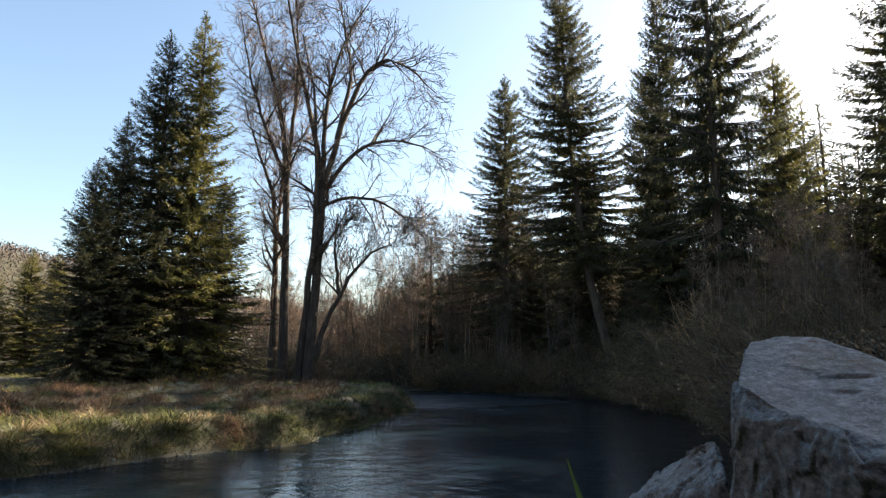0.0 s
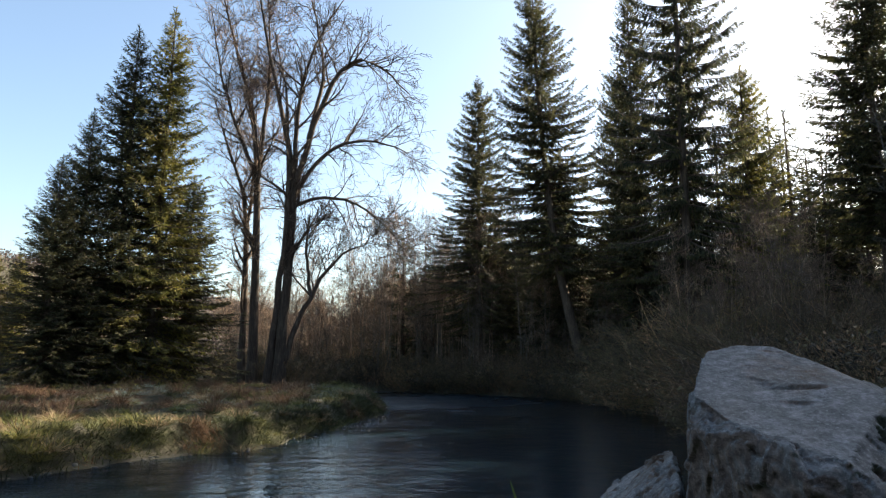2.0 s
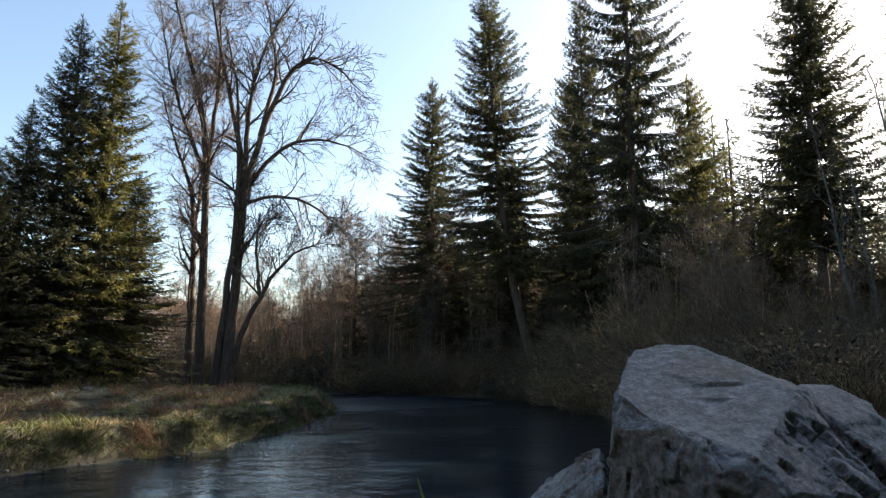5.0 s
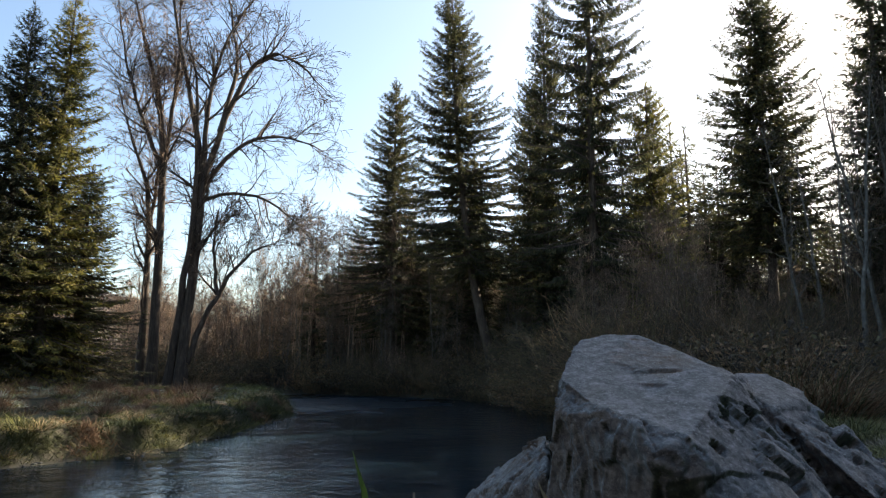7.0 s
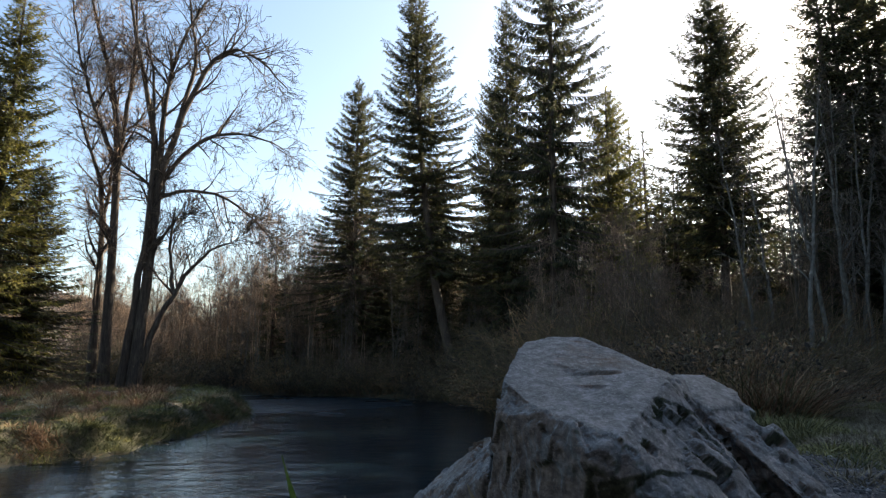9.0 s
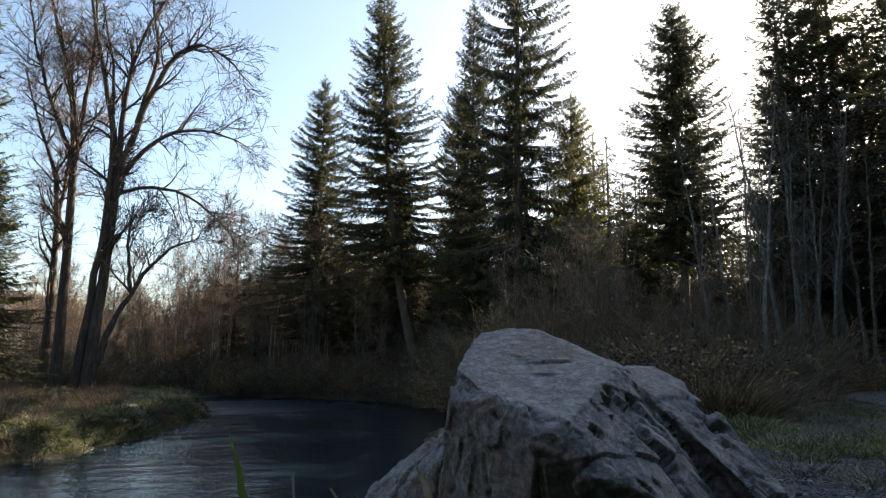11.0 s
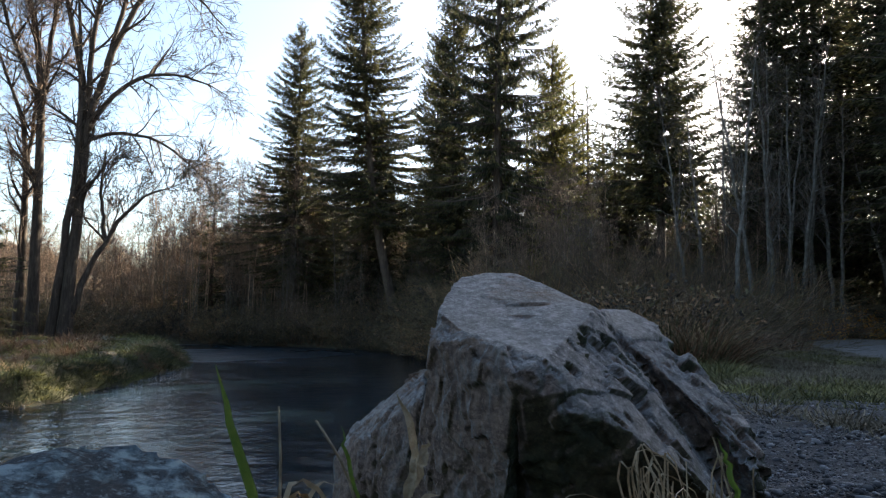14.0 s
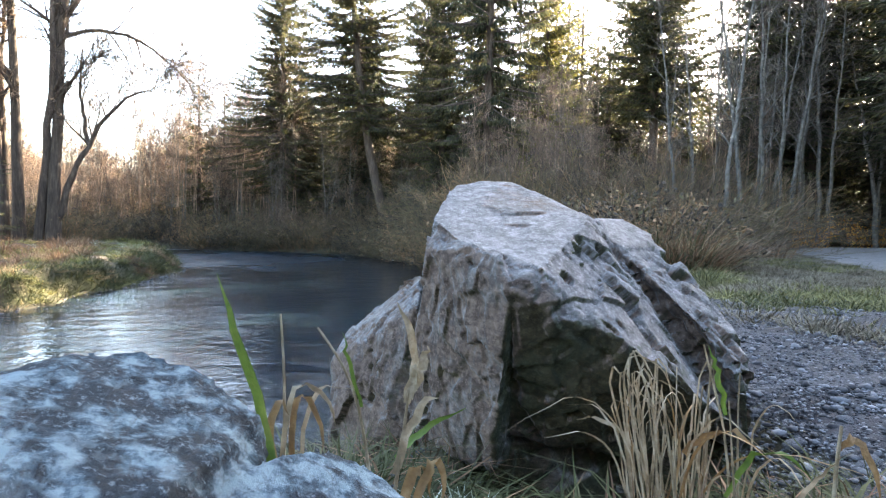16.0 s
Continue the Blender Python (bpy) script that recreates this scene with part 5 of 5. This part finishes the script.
sets = [("meadow_grass", "yellow-green tussocks of meadow grass on the bank", M_GRASS, (kind > 0.02) | edge & (kind > -0.2), 0.50),
        ("frosted_grass", "low frosty grey-green grass on the meadow", M_FROST, (kind <= 0.02) & (kind > -0.13) & ~edge, 0.24),
        ("dry_grass", "straw-coloured dry grass on the meadow", M_STRAW, (kind <= -0.13) & (kind > -0.3), 0.46),
        ("dead_stalks", "rusty brown dead stalks on the meadow", M_RUST, (kind <= -0.3) & ~edge, 0.75)]
for i, (nm, lab, mt, sel, hh) in enumerate(sets):
    sx, sy = x[sel], y[sel]
    big = np.clip(vnoise(np.stack([sx, sy, sx * 0], -1), 1.3, 87, 2) + 0.1, 0, 1)
    h = hh * (0.22 + 0.3 * rng.random(len(sx)) + 0.9 * big)
    ob = solid(nm, [tufts(sx, sy, 44, h, 0.006, 0.05 + h * 0.38, 83 + i, 1.5, 1.3)], mt)
    tagged(ob, lab, "grass", kind="stuff")

# long grass that hangs down the meadow's bank to the water
M = 2000
k = rng.random(M) ** 1.3
seg = np.concatenate([[0], np.cumsum(np.hypot(*np.diff(LEFT_SHORE[1:15], axis=0).T))])
x = np.interp(k * seg[-1], seg, LEFT_SHORE[1:15, 0]) + rng.normal(-0.45, 0.4, M)
y = np.interp(k * seg[-1], seg, LEFT_SHORE[1:15, 1]) + rng.normal(0.25, 0.4, M)
sel = (height(x, y) > 0.03) & (line_distance(x, y, LEFT_SHORE) < 1.3)
x, y = x[sel], y[sel]
pick = vnoise(np.stack([x, y, x * 0], -1), 0.8, 98, 2)
# most bank blades take the dark grass colour in place of shade
for i, (nm, lab, mt, s) in enumerate((("bank_tussocks", "long grass hanging down the bank, coloured dark as if shaded", M_GRASS_DARK, pick > -0.22), ("pale_bank_tussocks", "long withered grass hanging down the bank", M_RUST, pick <= -0.22))):
    per = 36
    bx, by = np.repeat(x[s], per) + rng.normal(0, 0.13, s.sum() * per), np.repeat(y[s], per) + rng.normal(0, 0.13, s.sum() * per)
    z0 = height(bx, by)
    slope_x, slope_y = (height(bx + 0.15, by) - z0) / 0.15, (height(bx, by + 0.15) - z0) / 0.15
    down = -np.stack([slope_x, slope_y, slope_x ** 2 + slope_y ** 2], -1)
    D = unit(unit(down) * 0.75 + np.array([0, 0, 0.5]) + rng.normal(0, 0.42, down.shape))
    n = len(bx)
    ob = solid(nm, [blades(np.stack([bx, by, z0 - 0.01], -1), D, rng.uniform(0.14, 0.38, n), rng.uniform(0.005, 0.010, n), rng.uniform(0.1, 0.6, n), rng)], mt)
    tagged(ob, lab, "grass", kind="stuff")

# large tussocks with drooping tops on the near half of the meadow
for i, (nm, lab, mt, n, lo, hi) in enumerate((("tussocks", "rounded yellow-green grass tussocks on the bank", M_GRASS, 260, 0.26, 0.5), ("sedge_tussocks", "rounded grass tussocks on the bank, coloured dark as if shaded", M_GRASS_DARK, 240, 0.26, 0.46),
                                              ("straw_tussocks", "drooping straw-coloured tussocks on the bank", M_STRAW, 110, 0.28, 0.55), ("withered_plumes", "rusty withered plumes standing in the meadow", M_RUST, 120, 0.4, 0.8),
                                              ("frosted_tussocks", "frosty grey-green tussocks on the meadow", M_FROST, 200, 0.2, 0.36))):
    q = np.random.default_rng(110 + i)
    x, y = q.uniform(-20, -0.5, n * 8), 8 + 24 * q.random(n * 8) ** 1.3
    ls = line_distance(x, y, LEFT_SHORE)
    pick = vnoise(np.stack([x, y, x * 0], -1), 0.5, 120 + i, 2)
    ok = ~in_river(x, y) & (line_distance(x, y, RIGHT_SHORE) > ls) & (ls < (9 if i != 3 else 12)) & (ls > (0.1, 0.1, 0.2, 1.8, 1.0)[i]) & (pick > -0.05)
    x, y = x[ok][:n], y[ok][:n]
    h = lo + (hi - lo) * q.random(len(x))
    ob = solid(nm, [tufts(x, y, 150, h, 0.006, h * 0.22, 130 + i, 2.6 if i != 3 else 1.4, 0.8)], mt)
    tagged(ob, lab, "grass", kind="stuff")

# the far and right bank: rough grass under the thickets
N = 6500
b, d = np.radians(rng.uniform(-13, 45, N)), 17 + 55 * rng.random(N)
x, y = 1.2 + d * np.sin(b), -0.28 + d * np.cos(b)
ok = ~in_river(x, y) & (line_distance(x, y, ROAD) > 2.3) & (line_distance(x, y, RIGHT_SHORE) < 20) & (line_distance(x, y, LEFT_SHORE) > 3)
x, y = x[ok], y[ok]
h = 0.3 + 0.4 * rng.random(len(x))
ob = solid("bank_grass", [tufts(x, y, 12, h, 0.012, h * 0.9, 88, 0.9, 0.9)], M_RUST)
tagged(ob, "withered brown grass under the thickets", "grass", kind="stuff")

# short turf between the boulder and the track
x, y, d = scatter(rng, 11000, 24, 60, 1.7, 26)
p = np.stack([x, y, x * 0], -1)
ok = (vnoise(p, 1.1, 89, 3) + 0.5 * vnoise(p, 4.0, 92, 2) > 0.5 - 0.85 * smooth(1.7, 4.4, d + 1.2 * vnoise(p, 0.9, 86, 3) + 0.9 * vnoise(p, 2.6, 85, 2))) & (line_distance(x, y, ROAD) > 1.9) & (line_distance(x, y, RIGHT_SHORE) > 1.0)
x, y, d = x[ok], y[ok], d[ok]
mix = vnoise(np.stack([x, y, x * 0], -1), 0.8, 90, 3)
for nm, lab, mt, sel in (("turf", "short green turf beside the gravel", M_TURF, mix > -0.05), ("dry_turf", "short withered turf beside the gravel", M_TURF_DRY, mix <= -0.05)):
    h = (0.02 + 0.04 * rng.random(sel.sum()) ** 2) * (1 + 0.12 * d[sel])
    ob = solid(nm, [tufts(x[sel], y[sel], 24, h * 1.25, 0.003, h * 1.1, 91, 1.4, 1.0)], mt)
    tagged(ob, lab, "grass", kind="stuff")
# rusty autumn shrubs, lit by the sun, across the track
def leafy(name, label, H, seed, n, material):
    q = np.random.default_rng(seed)
    ob = new(name)
    az = q.uniform(0, 6.28, 26)
    P = np.stack([np.stack([0.12 * np.cos(az) + k * H * 0.45 * np.cos(az), 0.12 * np.sin(az) + k * H * 0.45 * np.sin(az), -0.05 + k * H * q.uniform(0.6, 1.0, 26)], -1) for k in (0, 0.35, 0.7, 1.0)], 1)
    solid("stems", [tubes(P, np.full((26, 4), 0.006), 3)], M_TWIG, ob)["kind"] = "stuff"
    i, k = q.integers(0, 26, n), q.uniform(0.25, 1.0, n)
    B = P[i, 0] + (P[i, 3] - P[i, 0]) * k[:, None] + q.normal(0, 0.10 * H, (n, 3))
    D = unit(q.normal(0, 1, (n, 3)))
    solid("foliage", [sprays(B, D, q.uniform(0.03, 0.07, n), q.uniform(0.010, 0.02, n), q.normal(0, 1, (n, 3)))], material, ob)["kind"] = "stuff"
    return tagged(ob, label, "bush")


rusty = leafy("autumn_bush", "low orange autumn bush glowing in sunlight by the track", 1.1, 77, 1500, M_ORANGE)
rusty["group"] = "autumn bushes by the track"
plant(rusty, [(*at(46.8, 29.5), 1.4, 1.4, 0), (*at(45.3, 29.5), 0.9, 0.7, 2), (*at(48.6, 33), 1.3, 0.9, 3), (*at(50.8, 33), 1.3, 1.0, 4)])

# drooping pale clumps at the foot of the thicket
b = np.radians(rng.uniform(36, 40.5, 40))
d = rng.uniform(6.0, 9, 40)
x, y = 1.2 + d * np.sin(b), -0.28 + d * np.cos(b)
h = 0.16 + 0.16 * rng.random(40)
ob = solid("drooping_grass", [tufts(x, y, 90, h, 0.004, h * 0.9, 95, 1.1, 1.5)], M_TURF)
tagged(ob, "drooping dull green grass tussocks below the thicket", "grass", kind="stuff")


for nm, lab, mt, n, sd in (("brush_grass", "tall withered grass tangled in the brush", M_RUST, 200, 96), ("olive_brush_grass", "tall olive grass drooping over the brush mound", M_GRASS_DARK, 220, 94), ("straw_brush_grass", "bleached straw blades standing in the brush", M_STRAW, 70, 93)):
    b = np.radians(rng.uniform(29.5, 39.2, n))
    d = rng.uniform(9.5, 12.8, n)
    x, y = 1.2 + d * np.sin(b), -0.28 + d * np.cos(b)
    h = (0.35 + 0.75 * rng.random(n)) * (0.55 + 0.45 * smooth(40.5, 37, np.degrees(b)))
    ob = solid(nm, [tufts(x, y, 60, h, 0.006, h * 0.5, sd, 0.9, 1.2)], mt)
    tagged(ob, lab, "grass", kind="stuff")


# ---- reeds and grass clumps close to the eye ----
def leaf(name, path, width, material, parent, twist=0.3, fold=0.35, label=""):
    """One long leaf: a folded ribbon along a curve, widest at a third and pointed at its tip."""
    p = curve_path(path, 12)
    p[1:-1] += np.random.default_rng(len(bpy.data.objects)).normal(0, 0.0012, (10, 3))
    t = unit(np.gradient(p, axis=0))
    s = np.linspace(0, 1, 12)
    w = width / 2 * np.clip(0.55 + 1.3 * s - 1.9 * s ** 2, 0.06, 1)
    ref = unit(np.array([0.85, -0.45, 0.1]))
    side = unit(ref - t * (t @ ref)[:, None])
    up = np.cross(side, t)
    ang = twist * np.sin(s * 5.0)
    side2 = side * np.cos(ang)[:, None] + up * np.sin(ang)[:, None]
    up2 = np.cross(side2, t)
    a, b = p + side2 * w[:, None] + up2 * (fold * w)[:, None], p - side2 * w[:, None] + up2 * (fold * w)[:, None]
    V = np.concatenate([a, p, b])
    i = np.arange(11)
    F = np.concatenate([np.stack([i, i + 1, i + 13, i + 12], -1), np.stack([i + 12, i + 13, i + 25, i + 24], -1)])
    return solid(name, [(V, F)], material, parent, label, True)


def stalk(path, radius, parent, material=None):
    p = curve_path(path, 9)
    return solid("stalk", [tubes(p[None], np.linspace(radius, radius * 0.6, 9)[None], 6)], material or M_DRYREED, parent, "", True)


reed = tagged(new("reed_clump"), "sparse reeds with one green leaf between the rocks", "reeds")
leaf("green_leaf", [(1.234, 0.416, 1.70), (1.234, 0.416, 1.763), (1.215, 0.417, 1.830), (1.195, 0.417, 1.895), (1.178, 0.417, 1.944)], 0.017, M_REED, reed, 0.2, label="long green reed leaf")
stalk([(1.250, 0.465, 1.67), (1.249, 0.465, 1.829), (1.244, 0.465, 1.895)], 0.0022, reed)
leaf("dry_leaf", [(1.245, 0.435, 1.70), (1.248, 0.435, 1.811), (1.271, 0.433, 1.828), (1.299, 0.429, 1.797), (1.302, 0.429, 1.772)], 0.010, M_DRYREED, reed)
leaf("dry_leaf", [(1.257, 0.434, 1.70), (1.254, 0.434, 1.798), (1.268, 0.433, 1.820), (1.290, 0.430, 1.766), (1.287, 0.431, 1.747)], 0.011, M_BROWNLEAF, reed)
leaf("dry_leaf", [(1.262, 0.44, 1.70), (1.272, 0.44, 1.79), (1.285, 0.44, 1.82), (1.32, 0.43, 1.815)], 0.008, M_DRYREED, reed)
leaf("brown_leaf", [(1.24, 0.43, 1.71), (1.232, 0.43, 1.78), (1.243, 0.43, 1.815), (1.252, 0.43, 1.79)], 0.013, M_BROWNLEAF, reed)

bent = tagged(new("bent_reed"), "bleached broken reed with folded withered leaves", "reeds")
stalk([(1.347, 0.421, 1.66), (1.329, 0.424, 1.796), (1.307, 0.428, 1.847), (1.281, 0.432, 1.884)], 0.0022, bent)
leaf("green_leaf", [(1.329, 0.424, 1.796), (1.317, 0.426, 1.840), (1.307, 0.428, 1.879)], 0.007, M_REED, bent)
stalk([(1.361, 0.417, 1.66), (1.375, 0.414, 1.771), (1.379, 0.413, 1.815)], 0.0024, bent)
leaf("dry_leaf", [(1.377, 0.413, 1.80), (1.388, 0.411, 1.835), (1.385, 0.411, 1.865), (1.376, 0.413, 1.890), (1.365, 0.416, 1.912)], 0.014, M_DRYREED, bent, 0.5)
leaf("dry_leaf", [(1.379, 0.413, 1.805), (1.388, 0.409, 1.83), (1.394, 0.408, 1.848), (1.398, 0.407, 1.864)], 0.020, M_DRYREED, bent, 0.2)
leaf("dry_leaf", [(1.366, 0.416, 1.72), (1.380, 0.41, 1.775), (1.395, 0.409, 1.802), (1.412, 0.404, 1.806)], 0.014, M_DRYREED, bent)
leaf("green_leaf", [(1.385, 0.489, 1.71), (1.402, 0.489, 1.731), (1.431, 0.481, 1.753), (1.467, 0.469, 1.773)], 0.012, M_REED, bent, label="blue-green bent leaf")
leaf("brown_leaf", [(1.380, 0.389, 1.66), (1.389, 0.389, 1.72), (1.405, 0.384, 1.753), (1.412, 0.382, 1.722), (1.409, 0.383, 1.69)], 0.014, M_BROWNLEAF, bent)
leaf("brown_leaf", [(1.370, 0.40, 1.66), (1.376, 0.40, 1.72), (1.392, 0.39, 1.74), (1.400, 0.39, 1.70)], 0.017, M_BROWNLEAF, bent)

clump = tagged(new("grass_clump"), "tall clump of dry broken grass before the boulder", "grass")
stalk([(1.673, 0.382, 1.64), (1.655, 0.394, 1.755), (1.645, 0.401, 1.837), (1.655, 0.394, 1.862), (1.668, 0.385, 1.83)], 0.0019, clump)
stalk([(1.690, 0.372, 1.64), (1.679, 0.378, 1.759), (1.664, 0.388, 1.818), (1.653, 0.396, 1.851)], 0.0019, clump)
stalk([(1.690, 0.347, 1.64), (1.678, 0.353, 1.740), (1.668, 0.360, 1.811)], 0.0019, clump)
stalk([(1.735, 0.312, 1.65), (1.723, 0.316, 1.774), (1.713, 0.325, 1.818), (1.703, 0.333, 1.868)], 0.0017, clump)
leaf("green_leaf", [(1.723, 0.317, 1.79), (1.715, 0.323, 1.837), (1.706, 0.330, 1.868)], 0.008, M_REED, clump, label="short green leaf")
stalk([(1.769, 0.342, 1.65), (1.765, 0.345, 1.776), (1.766, 0.345, 1.830)], 0.0015, clump)
leaf("dry_leaf", [(1.70, 0.40, 1.66), (1.678, 0.415, 1.726), (1.637, 0.442, 1.760), (1.613, 0.456, 1.752)], 0.008, M_DRYREED, clump)
leaf("brown_leaf", [(1.69, 0.345, 1.74), (1.704, 0.333, 1.762), (1.726, 0.314, 1.775), (1.751, 0.290, 1.755)], 0.012, M_BROWNLEAF, clump)
leaf("green_leaf", [(1.72, 0.31, 1.70), (1.743, 0.298, 1.753), (1.767, 0.275, 1.759), (1.785, 0.255, 1.735)], 0.009, M_REED, clump)
crng = np.random.default_rng(99)
for k in range(44):
    bx, by = 1.70 + crng.normal(0, 0.040), 0.36 + crng.normal(0, 0.03)
    h = crng.uniform(0.04, 0.19)
    lx, ly = crng.normal(0, 0.035), crng.normal(0, 0.03)
    if k % 3:
        leaf("dry_leaf", [(bx, by, 1.63), (bx + lx * 0.4, by + ly * 0.4, 1.66 + h * 0.7), (bx + lx, by + ly, 1.66 + h), (bx + lx * 1.9, by + ly * 1.9, 1.66 + h * crng.uniform(0.4, 0.95))],
             crng.uniform(0.0018, 0.004), M_DRYREED if k % 4 else M_BROWNLEAF, clump)
    else:
        stalk([(bx, by, 1.63), (bx + lx * 0.3, by + ly * 0.3, 1.66 + h * 0.5), (bx + lx * 0.5, by + ly * 0.5, 1.66 + h)], crng.uniform(0.001, 0.0018), clump)

lone = tagged(new("broken_stalk"), "single broken dry stalk rising from the gravel", "grass")
stalk([(1.722, 0.175, 1.64), (1.723, 0.175, 1.745), (1.723, 0.174, 1.782), (1.725, 0.172, 1.822)], 0.0026, lone)
leaf("dry_leaf", [(1.69, 0.20, 1.70), (1.706, 0.194, 1.755), (1.718, 0.181, 1.775), (1.731, 0.164, 1.800)], 0.006, M_DRYREED, lone)
leaf("brown_leaf", [(1.724, 0.174, 1.80), (1.735, 0.165, 1.815), (1.748, 0.155, 1.79), (1.752, 0.152, 1.755)], 0.010, M_BROWNLEAF, lone)

# matted withered grass round the boulder's foot
x, y = np.concatenate([crng.uniform(1.45, 2.0, 110), crng.uniform(1.30, 1.55, 90), crng.uniform(1.4, 2.1, 70)]), np.concatenate([crng.uniform(0.40, 0.74, 110), crng.uniform(0.6, 1.15, 90), crng.uniform(0.16, 0.44, 70)])
pick = crng.random(len(x))
# most blades take the dark colour that stands for overhang shade
for nm, lab, mt, sel in (("matted_grass", "matted dark withered grass round the boulder's foot", M_RUST, pick < 0.15), ("green_matted_grass", "drooping dull green grass round the boulder's foot", M_GRASS_DARK, pick >= 0.15)):
    h = 0.05 + 0.08 * crng.random(sel.sum())
    ob = solid(nm, [tufts(x[sel], y[sel], 22, h, 0.0018, h * 0.7, 97, 1.3, 1.5)], mt)
    tagged(ob, lab, "grass", kind="stuff")

# frosty clumps and withered wisps between the near rock and the boulder
for nm, lab, mt, spots, n, lo, hi, w in (("frosted_clump", "frost-rimmed grey-green grass clump at the boulder's foot", M_FROST, ((1.47, 0.50), (1.45, 0.47), (1.50, 0.54)), 4, 0.05, 0.09, 0.0020),
                                        ("withered_wisps", "thin rusty grass wisps before the boulder's foot", M_RUST, ((1.34, 0.86), (1.37, 0.92), (1.42, 0.90), (1.39, 0.84)), 6, 0.06, 0.14, 0.0012)):
    c = np.repeat(np.array(spots), n, axis=0) + crng.normal(0, 0.025, (len(spots) * n, 2))
    h = lo + (hi - lo) * crng.random(len(c))
    ob = solid(nm, [tufts(c[:, 0], c[:, 1], 26, h, w, h * 0.3, 98, 1.8, 1.3)], mt)
    tagged(ob, lab, "grass", kind="stuff")

# long straw that hangs over in a sheaf from the dry clump
sheaf = tagged(new("straw_sheaf"), "sheaf of long dry straw drooping before the dark overhang", "grass")
for k in range(13):
    bx, by = 1.66 + crng.normal(0, 0.012), 0.395 + crng.normal(0, 0.010)
    tx, ty, tz = bx - 0.012 + crng.normal(0, 0.010), by + crng.normal(0, 0.008), crng.uniform(1.80, 1.86)
    ex = tx + crng.uniform(0.01, 0.05)
    leaf("dry_leaf", [(bx + 0.02, by, 1.62), (bx + 0.005, by, 1.73), (tx, ty, tz), (ex, ty - 0.015, tz - crng.uniform(0.005, 0.03)), (ex + crng.uniform(0, 0.02), ty - 0.02, tz - crng.uniform(0.05, 0.12))],
         crng.uniform(0.002, 0.004), M_DRYREED, sheaf)
